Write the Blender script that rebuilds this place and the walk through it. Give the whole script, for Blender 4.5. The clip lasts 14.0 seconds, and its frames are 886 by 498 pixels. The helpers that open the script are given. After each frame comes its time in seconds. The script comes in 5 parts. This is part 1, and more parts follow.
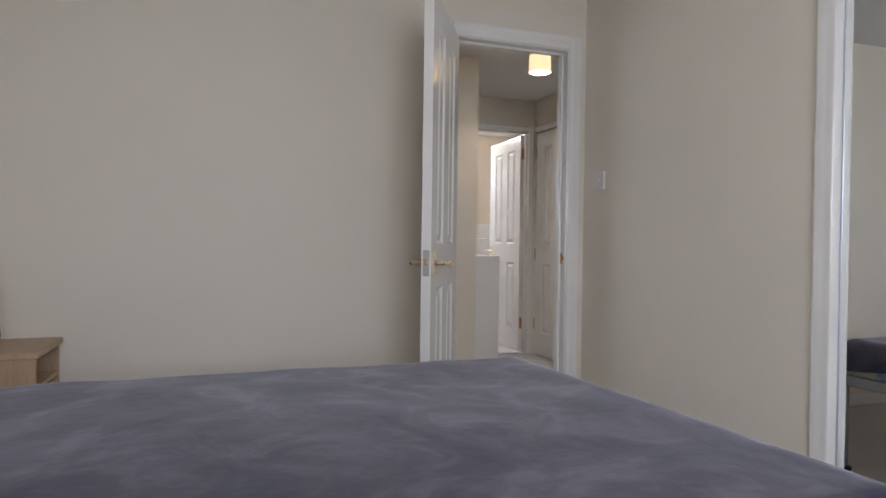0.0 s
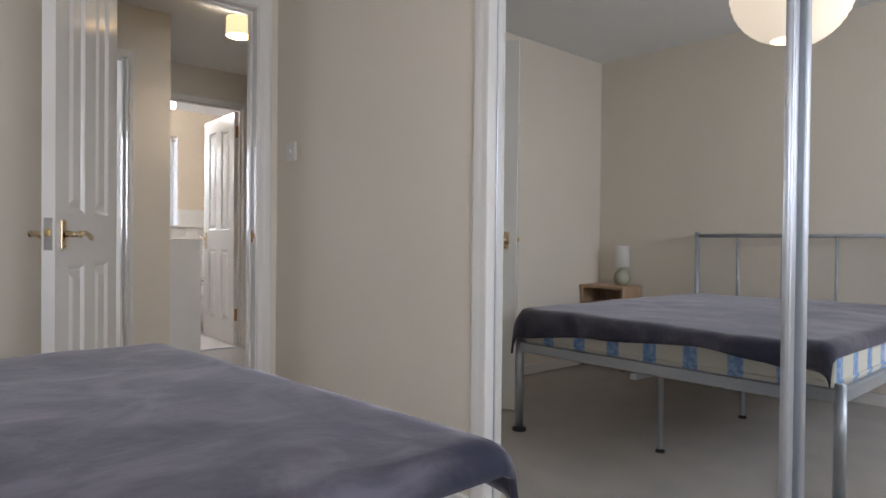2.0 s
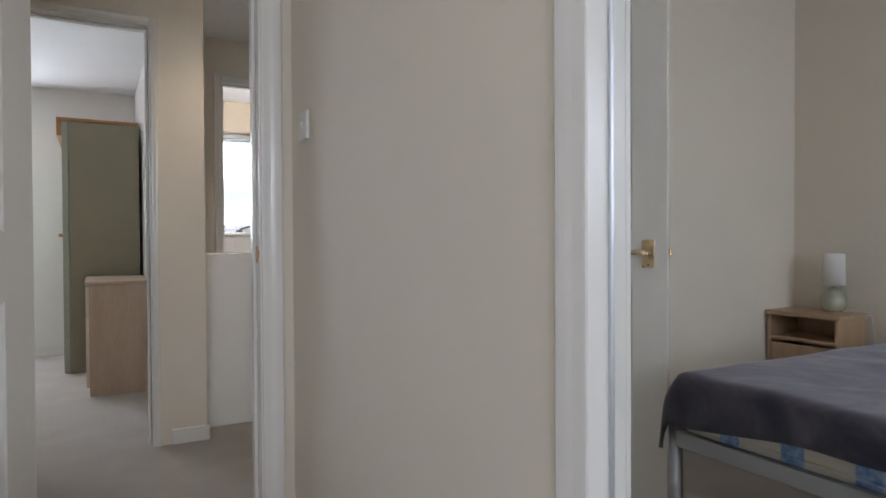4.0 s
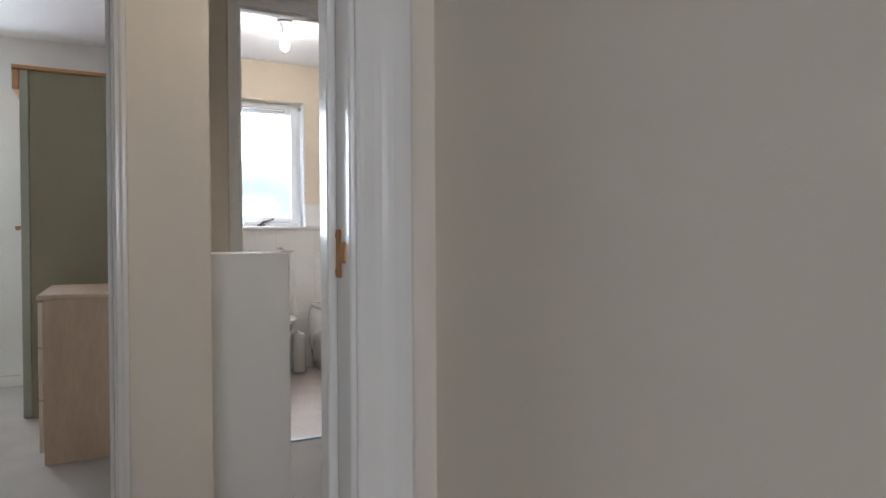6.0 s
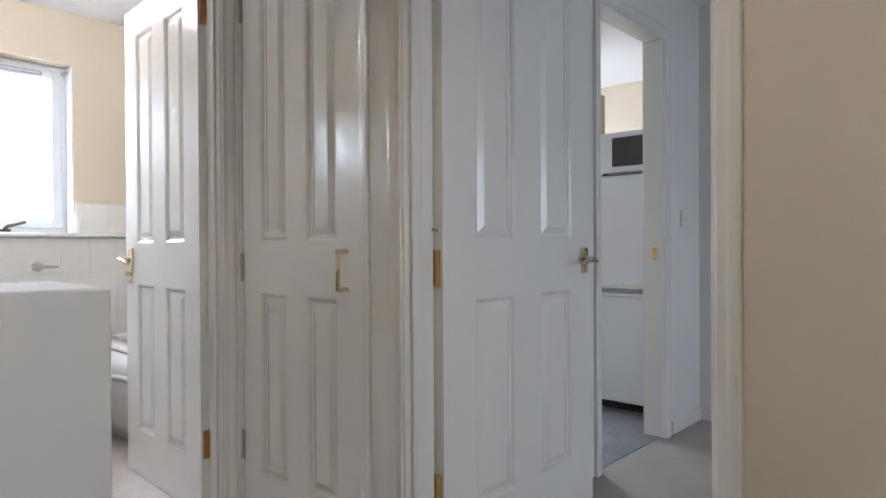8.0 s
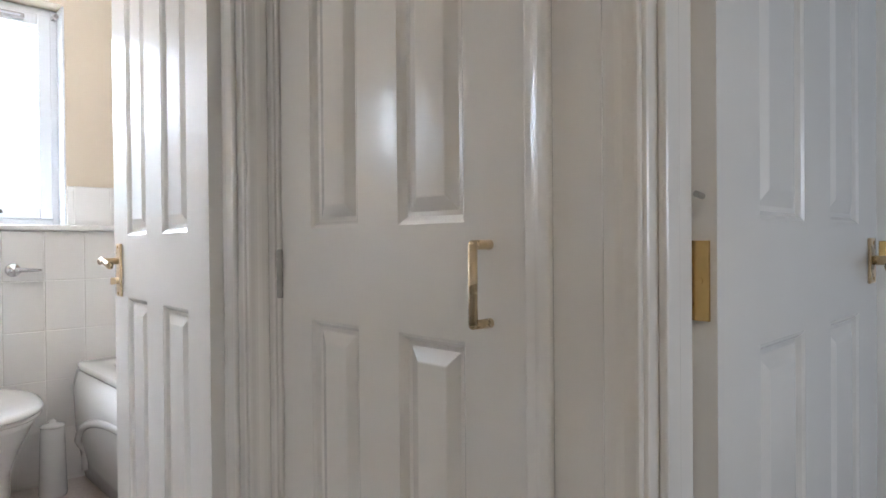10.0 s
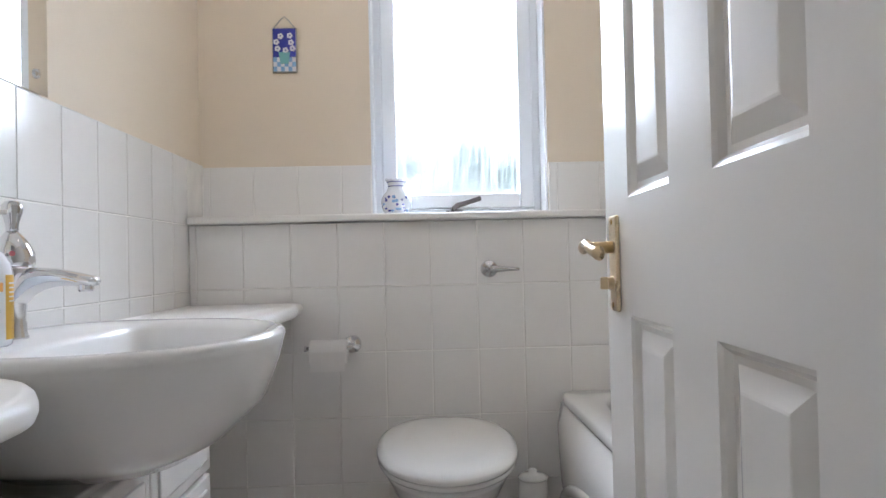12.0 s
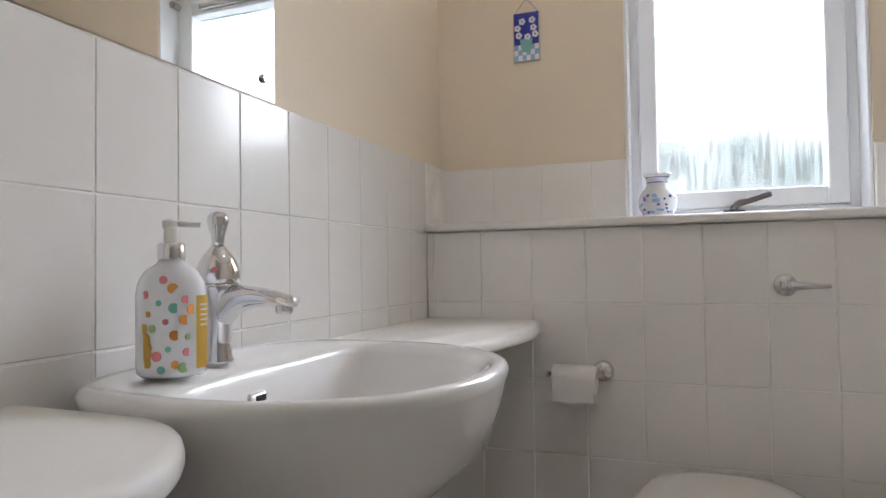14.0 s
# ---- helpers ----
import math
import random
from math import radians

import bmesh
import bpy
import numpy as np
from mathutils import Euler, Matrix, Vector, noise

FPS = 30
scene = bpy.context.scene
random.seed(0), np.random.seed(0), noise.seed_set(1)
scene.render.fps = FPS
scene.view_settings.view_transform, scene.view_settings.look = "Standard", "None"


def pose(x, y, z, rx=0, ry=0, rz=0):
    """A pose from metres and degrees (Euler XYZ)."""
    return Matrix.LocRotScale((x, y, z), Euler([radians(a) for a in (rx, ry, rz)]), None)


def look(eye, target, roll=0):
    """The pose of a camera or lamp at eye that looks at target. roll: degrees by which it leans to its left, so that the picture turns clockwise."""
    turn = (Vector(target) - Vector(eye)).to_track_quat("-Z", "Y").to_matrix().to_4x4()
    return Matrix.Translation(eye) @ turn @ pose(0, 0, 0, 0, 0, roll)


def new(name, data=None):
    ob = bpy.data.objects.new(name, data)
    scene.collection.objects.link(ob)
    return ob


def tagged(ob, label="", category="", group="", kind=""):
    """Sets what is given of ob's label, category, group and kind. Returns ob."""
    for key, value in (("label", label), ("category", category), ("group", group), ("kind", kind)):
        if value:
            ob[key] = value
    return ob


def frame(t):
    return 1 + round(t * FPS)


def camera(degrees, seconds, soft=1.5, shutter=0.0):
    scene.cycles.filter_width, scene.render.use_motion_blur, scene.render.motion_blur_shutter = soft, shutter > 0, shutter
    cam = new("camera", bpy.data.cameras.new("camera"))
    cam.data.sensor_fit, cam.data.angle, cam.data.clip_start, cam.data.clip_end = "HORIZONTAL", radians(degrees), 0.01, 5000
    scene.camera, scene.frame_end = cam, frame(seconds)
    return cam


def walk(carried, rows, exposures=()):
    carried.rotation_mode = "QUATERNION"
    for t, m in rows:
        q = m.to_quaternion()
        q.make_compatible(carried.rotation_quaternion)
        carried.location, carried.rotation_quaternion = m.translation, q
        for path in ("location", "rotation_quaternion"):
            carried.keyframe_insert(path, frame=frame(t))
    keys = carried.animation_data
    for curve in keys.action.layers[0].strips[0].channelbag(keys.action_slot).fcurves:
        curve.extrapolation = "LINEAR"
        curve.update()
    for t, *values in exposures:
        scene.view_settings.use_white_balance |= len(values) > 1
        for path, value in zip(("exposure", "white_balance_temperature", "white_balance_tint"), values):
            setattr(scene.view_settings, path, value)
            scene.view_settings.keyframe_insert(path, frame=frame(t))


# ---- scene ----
cam = camera(70.0, 14.0)
PATH = [
    (0, (0.655, -0.312, 0.995), (1.332, 1.57, 0.972), 0.8),
    (0.5, (0.698, -0.363, 0.991), (1.612, 1.415, 0.96), 1.0),
    (1, (0.756, -0.395, 0.957), (1.85, 1.279, 0.939), 0.7),
    (1.5, (0.839, -0.32, 0.934), (2.103, 1.23, 0.911), 0.7),
    (2, (1.022, -0.264, 0.902), (2.356, 1.226, 0.878), 0.6),
    (2.5, (1.265, -0.124, 0.918), (2.601, 1.363, 0.876), 0.5),
    (3, (1.503, 0.029, 0.915), (2.785, 1.563, 0.88), 0.1),
    (3.5, (1.728, 0.234, 0.946), (2.891, 1.861, 0.914), -0.1),
    (4, (1.895, 0.5, 0.958), (2.857, 2.253, 0.932), -0.3),
    (4.2, (1.955, 0.611, 0.965), (2.817, 2.415, 0.937), -0.5),
    (6.5, (2.135, 2.205, 0.926), (3.118, 3.947, 0.905), -0.1),
    (7, (2.159, 2.456, 0.952), (3.384, 4.037, 0.932), -0.1),
    (7.5, (2.184, 2.614, 0.968), (3.592, 4.034, 0.953), -0.1),
    (7.7, (2.184, 2.659, 0.973), (3.654, 4.015, 0.958), -0.2),
    (9.8, (2.627, 3.471, 0.93), (4.107, 4.816, 0.917), -0.5),
    (10, (2.696, 3.582, 0.954), (4.081, 5.025, 0.937), -0.5),
    (10.5, (2.816, 3.838, 0.978), (3.915, 5.509, 0.971), -0.7),
    (11, (2.927, 4.112, 0.974), (3.669, 5.969, 0.979), -0.8),
    (11.5, (2.964, 4.365, 0.935), (3.355, 6.326, 0.951), -1.1),
    (12, (2.976, 4.55, 0.899), (3.05, 6.548, 0.931), -1.3),
    (12.5, (2.986, 4.685, 0.897), (2.764, 6.672, 0.942), -1.3),
    (13, (2.989, 4.754, 0.904), (2.536, 6.702, 0.958), -1.1),
    (13.5, (2.978, 4.798, 0.914), (2.366, 6.701, 0.973), -1.0),
    (14, (2.967, 4.814, 0.921), (2.256, 6.683, 0.977), -0.8),
]
EXPOSURES = [(0, 0.15, 6120, 18), (1, 0.16, 6250, 18), (3, 0.15, 6300, 17), (4, 0.10, 6150, 16), (6.5, 0.02, 6100, 16), (7, 0.08, 6050, 16), (7.5, 0.32, 5850, 15), (10, 0.56, 5850, 15), (10.5, 0.55, 5800, 14), (11.5, 0.20, 5850, 15), (12, -0.08, 5850, 15), (12.5, -0.16, 5850, 15), (13, -0.28, 5950, 15), (14, -0.46, 6300, 17)]
walk(cam, [(t, look(eye, target, roll)) for t, eye, target, roll in PATH], exposures=EXPOSURES)

# ---- light ----
world = bpy.data.worlds.new("overcast_day")
scene.world = world
world.use_nodes = True
wn = world.node_tree
sky = wn.nodes.new("ShaderNodeTexSky")
sky.sky_type, sky.sun_disc = "NISHITA", False
sky.sun_elevation, sky.sun_rotation = radians(38), radians(160)
sky.dust_density, sky.air_density = 4.0, 1.0
wn.nodes["Background"].inputs["Strength"].default_value = 0.15
wn.links.new(sky.outputs["Color"], wn.nodes["Background"].inputs["Color"])
sun = new("sun", bpy.data.lights.new("sun", "SUN"))
sun.data.energy, sun.data.angle, sun.data.color = 0.8, radians(15), (1.0, 0.96, 0.9)
sun.matrix_world = look((0, 0, 8), (1.0, 2.7, 6.0))


def window_light(name, eye, target, w, h, watts, color):
    d = bpy.data.lights.new(name, "AREA")
    d.shape, d.size, d.size_y, d.energy, d.color = "RECTANGLE", w, h, watts, color
    o = new(name, d)
    o.matrix_world = look(eye, target)
    return o


def bulb_light(name, at, watts, radius, color):
    d = bpy.data.lights.new(name, "POINT")
    d.energy, d.shadow_soft_size, d.color = watts, radius, color
    o = new(name, d)
    o.location = at
    return o


DAY, WARM = (0.84, 0.92, 1.0), (1.0, 0.86, 0.66)
window_light("daylight_bedroom_window", (0.95, -1.36, 1.42), (1.05, 1.0, 0.9), 1.5, 1.1, 25.5, DAY)
window_light("daylight_bathroom_window", (3.12, 7.9, 2.52), (3.08, 5.6, 1.25), 2.6, 1.75, 420, DAY)
window_light("daylight_second_bedroom_window", (0.9, 6.84, 1.45), (1.1, 4.8, 1.0), 1.1, 1.0, 30, DAY)
window_light("daylight_living_window", (4.5, -1.36, 1.4), (4.3, 2.0, 1.1), 1.7, 1.2, 22, DAY)
# added lamp brightening the kitchen, at a window that is never in view
window_light("added_kitchen_daylight", (6.3, 6.36, 1.5), (5.6, 4.6, 1.0), 0.9, 0.9, 30, DAY)
bulb_light("lantern_bulb", (1.15, 0.75, 1.97), 1.6, 0.05, WARM)
bulb_light("hall_bulb", (2.585, 3.28, 2.13), 10, 0.025, WARM)
bulb_light("bathroom_bulb", (3.05, 5.74, 2.10), 9.5, 0.03, (1.0, 0.96, 0.90))

# ---- materials ----


def material(name, color, rough=0.5, metal=0.0, vary=0.06, scale=3.0, fine=120.0, bump=0.1, depth=0.002, coat=0.0, emit=0.0, sheen=0.0, stretch=(1, 1, 1), fleck=0.0):
    """A painted, woven or cast surface: colour drifting at a large scale, grain and relief at a fine one."""
    m = bpy.data.materials.new(name)
    m.use_nodes = True
    t = m.node_tree
    b = t.nodes["Principled BSDF"]
    co = t.nodes.new("ShaderNodeTexCoord")
    mp = t.nodes.new("ShaderNodeMapping")
    mp.inputs["Scale"].default_value = stretch
    t.links.new(co.outputs["Object"], mp.inputs["Vector"])
    big, small = t.nodes.new("ShaderNodeTexNoise"), t.nodes.new("ShaderNodeTexNoise")
    for n, s, d in ((big, scale, 4), (small, fine, 3)):
        n.inputs["Scale"].default_value, n.inputs["Detail"].default_value = s, d
        t.links.new(mp.outputs["Vector"], n.inputs["Vector"])
    ramp = t.nodes.new("ShaderNodeValToRGB")
    ramp.color_ramp.elements[0].position, ramp.color_ramp.elements[1].position = 0.3, 0.72
    ramp.color_ramp.elements[0].color = (*[c * (1 - vary) for c in color], 1)
    ramp.color_ramp.elements[1].color = (*[min(1, c * (1 + vary * 0.6)) for c in color], 1)
    t.links.new(big.outputs["Fac"], ramp.inputs["Fac"])
    last = ramp.outputs["Color"]
    if fleck:
        r2 = t.nodes.new("ShaderNodeValToRGB")
        r2.color_ramp.elements[0].position, r2.color_ramp.elements[1].position = 0.35, 0.65
        r2.color_ramp.elements[0].color = (1 - fleck, 1 - fleck, 1 - fleck, 1)
        r2.color_ramp.elements[1].color = (1, 1, 1, 1)
        mx = t.nodes.new("ShaderNodeMix")
        mx.data_type, mx.blend_type = "RGBA", "MULTIPLY"
        mx.inputs["Factor"].default_value = 1.0
        t.links.new(small.outputs["Fac"], r2.inputs["Fac"])
        t.links.new(last, mx.inputs["A"])
        t.links.new(r2.outputs["Color"], mx.inputs["B"])
        last = mx.outputs["Result"]
    t.links.new(last, b.inputs["Base Color"])
    rr = t.nodes.new("ShaderNodeMapRange")
    rr.inputs["To Min"].default_value, rr.inputs["To Max"].default_value = max(0.02, rough * 0.85), min(1, rough * 1.15)
    t.links.new(big.outputs["Fac"], rr.inputs["Value"])
    t.links.new(rr.outputs["Result"], b.inputs["Roughness"])
    b.inputs["Metallic"].default_value = metal
    b.inputs["Coat Weight"].default_value = coat
    b.inputs["Sheen Weight"].default_value = sheen
    if bump:
        bp = t.nodes.new("ShaderNodeBump")
        bp.inputs["Strength"].default_value, bp.inputs["Distance"].default_value = bump, depth
        t.links.new(small.outputs["Fac"], bp.inputs["Height"])
        t.links.new(bp.outputs["Normal"], b.inputs["Normal"])
    if emit:
        b.inputs["Emission Color"].default_value = (*color, 1)
        b.inputs["Emission Strength"].default_value = emit
    return m


def glass_material(name, fog=False):
    m = bpy.data.materials.new(name)
    m.use_nodes = True
    t = m.node_tree
    b = t.nodes["Principled BSDF"]
    b.inputs["Base Color"].default_value = (0.97, 0.99, 0.98, 1)
    b.inputs["Transmission Weight"].default_value = 1.0
    b.inputs["Roughness"].default_value, b.inputs["IOR"].default_value = 0.02, 1.1
    if fog:
        # droplets and runs of condensation, thickest towards the sill
        co, sp = t.nodes.new("ShaderNodeTexCoord"), t.nodes.new("ShaderNodeSeparateXYZ")
        t.links.new(co.outputs["Object"], sp.inputs["Vector"])
        runs, drops = t.nodes.new("ShaderNodeTexNoise"), t.nodes.new("ShaderNodeTexNoise")
        for n, sc, k in ((runs, (95, 1, 7), 1.0), (drops, (1, 1, 1), 170.0)):
            mp = t.nodes.new("ShaderNodeMapping")
            mp.inputs["Scale"].default_value = sc
            n.inputs["Scale"].default_value, n.inputs["Detail"].default_value = k, 4
            t.links.new(co.outputs["Object"], mp.inputs["Vector"])
            t.links.new(mp.outputs["Vector"], n.inputs["Vector"])
        rg = t.nodes.new("ShaderNodeMapRange")
        rg.inputs["From Min"].default_value, rg.inputs["From Max"].default_value = 0.40, 0.62
        rg.inputs["To Min"].default_value, rg.inputs["To Max"].default_value = 0.010, 0.055
        t.links.new(runs.outputs["Fac"], rg.inputs["Value"])
        b.inputs["Roughness"].default_value = 0.35
        bp = t.nodes.new("ShaderNodeBump")
        bp.inputs["Strength"].default_value, bp.inputs["Distance"].default_value = 0.3, 0.003
        t.links.new(drops.outputs["Fac"], bp.inputs["Height"])
        t.links.new(bp.outputs["Normal"], b.inputs["Normal"])
        mist, mix = t.nodes.new("ShaderNodeBsdfTranslucent"), t.nodes.new("ShaderNodeMixShader")
        mist.inputs["Color"].default_value = (0.80, 0.93, 0.93, 1)
        t.links.new(rg.outputs["Result"], mix.inputs["Fac"])
        t.links.new(b.outputs["BSDF"], mix.inputs[1])
        t.links.new(mist.outputs["BSDF"], mix.inputs[2])
        t.links.new(mix.outputs["Shader"], t.nodes["Material Output"].inputs["Surface"])
    return m


def stripe_material(name):
    """Mattress ticking: cream cloth with woven blue bands."""
    m = material(name, (0.66, 0.62, 0.52), 0.85, fine=260, bump=0.35, vary=0.05)
    t = m.node_tree
    b = t.nodes["Principled BSDF"]
    cloth = b.inputs["Base Color"].links[0].from_socket
    co, sp, add, fr = (t.nodes.new("ShaderNode" + k) for k in ("TexCoord", "SeparateXYZ", "Math", "Math"))
    t.links.new(co.outputs["Object"], sp.inputs["Vector"])
    add.operation = "ADD"
    t.links.new(sp.outputs["X"], add.inputs[0])
    t.links.new(sp.outputs["Y"], add.inputs[1])
    fr.operation = "PINGPONG"
    fr.inputs[1].default_value = 0.085
    t.links.new(add.outputs["Value"], fr.inputs[0])
    rg = t.nodes.new("ShaderNodeMapRange")
    rg.inputs["From Min"].default_value, rg.inputs["From Max"].default_value = 0.026, 0.031
    t.links.new(fr.outputs["Value"], rg.inputs["Value"])
    n = t.nodes.new("ShaderNodeTexNoise")
    n.inputs["Scale"].default_value = 60
    t.links.new(co.outputs["Object"], n.inputs["Vector"])
    blue = t.nodes.new("ShaderNodeValToRGB")
    blue.color_ramp.elements[0].position, blue.color_ramp.elements[1].position = 0.4, 0.6
    blue.color_ramp.elements[0].color, blue.color_ramp.elements[1].color = (0.17, 0.30, 0.55, 1), (0.34, 0.46, 0.64, 1)
    t.links.new(n.outputs["Fac"], blue.inputs["Fac"])
    mx = t.nodes.new("ShaderNodeMix")
    mx.data_type = "RGBA"
    t.links.new(rg.outputs["Result"], mx.inputs["Factor"])
    t.links.new(blue.outputs["Color"], mx.inputs["A"])
    t.links.new(cloth, mx.inputs["B"])
    t.links.new(mx.outputs["Result"], b.inputs["Base Color"])
    return m


def fleece_material(name):
    """Plush throw: the nap brushed this way and that in soft patches."""
    m = material(name, (0.075, 0.066, 0.082), 0.8, fine=24, bump=0.18, depth=0.006, vary=0.2, scale=3, sheen=0.42)
    t = m.node_tree
    b = t.nodes["Principled BSDF"]
    b.inputs["Sheen Roughness"].default_value = 0.38
    b.inputs["Sheen Tint"].default_value = (0.94, 0.91, 1.0, 1)
    co, mp, n = (t.nodes.new("ShaderNode" + k) for k in ("TexCoord", "Mapping", "TexNoise"))
    mp.inputs["Scale"].default_value = (1.0, 1.0, 1.0)
    n.inputs["Scale"].default_value, n.inputs["Detail"].default_value = 4.5, 7
    n.inputs["Roughness"].default_value, n.inputs["Distortion"].default_value = 0.62, 0.9
    ramp = t.nodes.new("ShaderNodeValToRGB")
    e = ramp.color_ramp.elements
    e[0].position, e[1].position = 0.38, 0.64
    e[0].color, e[1].color = (0.018, 0.019, 0.040, 1), (0.100, 0.092, 0.118, 1)
    mid = e.new(0.5)
    mid.color = (0.044, 0.041, 0.057, 1)
    t.links.new(co.outputs["Object"], mp.inputs["Vector"])
    t.links.new(mp.outputs["Vector"], n.inputs["Vector"])
    t.links.new(n.outputs["Fac"], ramp.inputs["Fac"])
    t.links.new(ramp.outputs["Color"], b.inputs["Base Color"])
    return m


MAGNOLIA = material("magnolia_emulsion", (0.762, 0.694, 0.592), 0.75, fine=260, bump=0.12, vary=0.03, scale=1.5)
CREAM = material("cream_emulsion", (0.76, 0.66, 0.52), 0.7, fine=260, bump=0.12, vary=0.03, scale=1.5)
PALE = material("pale_emulsion", (0.78, 0.77, 0.74), 0.75, fine=260, bump=0.12, vary=0.03, scale=1.5)
CEILING = material("white_ceiling_paint", (0.83, 0.83, 0.82), 0.85, fine=160, bump=0.2, vary=0.03, scale=1.2)
GLOSS = material("white_gloss_paint", (0.82, 0.795, 0.75), 0.20, fine=9, bump=0.015, depth=0.006, vary=0.025, scale=2.5, coat=0.1)
UPVC = material("white_plastic", (0.82, 0.84, 0.86), 0.3, bump=0.02, vary=0.02)
PLASTIC = material("ivory_plastic", (0.78, 0.76, 0.72), 0.35, bump=0.02, vary=0.02)
CARPET = material("beige_carpet", (0.49, 0.44, 0.38), 0.95, fine=420, bump=0.8, depth=0.006, vary=0.12, scale=5, sheen=0.3, fleck=0.25)
VINYL = material("bathroom_vinyl", (0.72, 0.63, 0.56), 0.4, fine=90, bump=0.1, vary=0.08, scale=9, fleck=0.12)
LINO = material("grey_kitchen_tile", (0.26, 0.27, 0.28), 0.4, fine=40, bump=0.1, vary=0.25, scale=5, fleck=0.2)
TILE = material("white_glazed_tile", (0.82, 0.80, 0.765), 0.14, fine=14, bump=0.015, depth=0.004, vary=0.02, scale=4, coat=0.3)
GROUT = material("pale_grout", (0.86, 0.84, 0.79), 0.85, bump=0.15, vary=0.15, scale=9)
CERAMIC = material("white_ceramic", (0.80, 0.79, 0.77), 0.1, bump=0.0, vary=0.015, scale=2, coat=0.6)
ACRYLIC = material("white_acrylic", (0.80, 0.79, 0.76), 0.2, bump=0.0, vary=0.02, coat=0.3)
LAMINATE = material("white_laminate", (0.80, 0.78, 0.74), 0.3, bump=0.02, vary=0.02)
CHROME = material("chrome", (0.72, 0.72, 0.73), 0.07, 1.0, bump=0.0, vary=0.02)
BRASS = material("brass", (0.62, 0.42, 0.16), 0.25, 1.0, fine=70, bump=0.05, vary=0.18, scale=25)
PALEBRASS = material("pale_lacquered_brass", (0.70, 0.56, 0.36), 0.28, 1.0, fine=70, bump=0.05, vary=0.15, scale=25)
COPPER = material("tarnished_brass", (0.48, 0.25, 0.09), 0.45, 0.8, fine=90, bump=0.15, vary=0.35, scale=40)
PEWTER = material("dark_pewter", (0.14, 0.12, 0.115), 0.42, 0.6, fine=90, bump=0.1, vary=0.15, scale=40)
STEEL = material("dull_steel", (0.45, 0.44, 0.42), 0.35, 1.0, fine=90, bump=0.08, vary=0.12, scale=30)
ALU = material("brushed_aluminium", (0.66, 0.68, 0.72), 0.42, 0.75, fine=60, bump=0.05, vary=0.05, stretch=(8, 8, 0.3))
SILVER = material("silver_powder_coat", (0.42, 0.44, 0.47), 0.4, 0.6, fine=300, bump=0.05, vary=0.06)
MIRROR = material("mirror_silvering", (0.89, 0.905, 0.90), 0.006, 1.0, bump=0.0, vary=0.0)
RUBBER = material("black_plastic", (0.02, 0.02, 0.022), 0.5, bump=0.05, vary=0.1)
FLEECE = fleece_material("grey_fleece")
TICKING = stripe_material("mattress_ticking")
OAK = material("light_oak_veneer", (0.50, 0.34, 0.21), 0.45, fine=34, bump=0.08, vary=0.16, scale=3, stretch=(7, 7, 0.6), fleck=0.12)
BIRCH = material("birch_veneer", (0.52, 0.38, 0.27), 0.45, fine=30, bump=0.06, vary=0.1, scale=3, stretch=(6, 6, 0.6), fleck=0.1)
PALEBIRCH = material("pale_birch_veneer", (0.68, 0.58, 0.47), 0.45, fine=30, bump=0.06, vary=0.08, scale=3, stretch=(6, 6, 0.6), fleck=0.06)
PINE = material("orange_pine", (0.48, 0.24, 0.09), 0.5, fine=30, bump=0.06, vary=0.15, scale=4, stretch=(0.6, 6, 6), fleck=0.1)
OLIVE = material("olive_hardboard", (0.27, 0.245, 0.165), 0.6, fine=200, bump=0.08, vary=0.06)
SAGE = material("sage_paint", (0.36, 0.37, 0.30), 0.5, fine=200, bump=0.08, vary=0.05)
LINEN = material("white_linen_shade", (0.78, 0.76, 0.72), 0.9, fine=400, bump=0.3, vary=0.03)
CELADON = material("celadon_glaze", (0.42, 0.43, 0.33), 0.15, fine=40, bump=0.05, vary=0.12, scale=18, coat=0.4)
RICE = material("rice_paper", (1.0, 0.86, 0.66), 0.9, fine=90, bump=0.2, vary=0.04, emit=0.6)
SHADE = material("lit_cream_shade", (1.0, 0.78, 0.42), 0.9, fine=300, bump=0.2, vary=0.03, emit=0.9)
DIFFUSER = material("lit_bulb_glass", (1.0, 0.90, 0.74), 0.4, bump=0.0, vary=0.0, emit=7.0)
FOGGED, CLEAR = glass_material("condensed_window_glass", True), glass_material("window_glass")
SCREEN = material("dark_oven_glass", (0.03, 0.03, 0.035), 0.1, bump=0.0, vary=0.05)
FRIDGE = material("white_enamel", (0.80, 0.82, 0.85), 0.3, fine=200, bump=0.05, vary=0.02)
PAPER = material("white_tissue", (0.82, 0.80, 0.77), 0.95, fine=150, bump=0.3, vary=0.03)
PORCELAIN = material("white_porcelain", (0.80, 0.82, 0.86), 0.12, bump=0.0, vary=0.02, coat=0.5)
COBALT = material("cobalt_enamel", (0.03, 0.04, 0.30), 0.25, fine=60, bump=0.1, vary=0.2, scale=30, coat=0.3)
SKYBLUE = material("pale_blue_enamel", (0.25, 0.42, 0.66), 0.25, bump=0.05, vary=0.1, coat=0.3)
TEAL = material("teal_enamel", (0.20, 0.45, 0.46), 0.25, bump=0.05, vary=0.1, coat=0.3)
IVORY = material("ivory_enamel", (0.78, 0.78, 0.80), 0.25, bump=0.05, vary=0.05, coat=0.3)
HONEY = material("honey_label", (0.62, 0.38, 0.06), 0.4, bump=0.02, vary=0.1, scale=30)
PINK = material("pink_dot", (0.72, 0.22, 0.26), 0.4, bump=0.0, vary=0.05)
MINT = material("mint_dot", (0.16, 0.45, 0.42), 0.4, bump=0.0, vary=0.05)
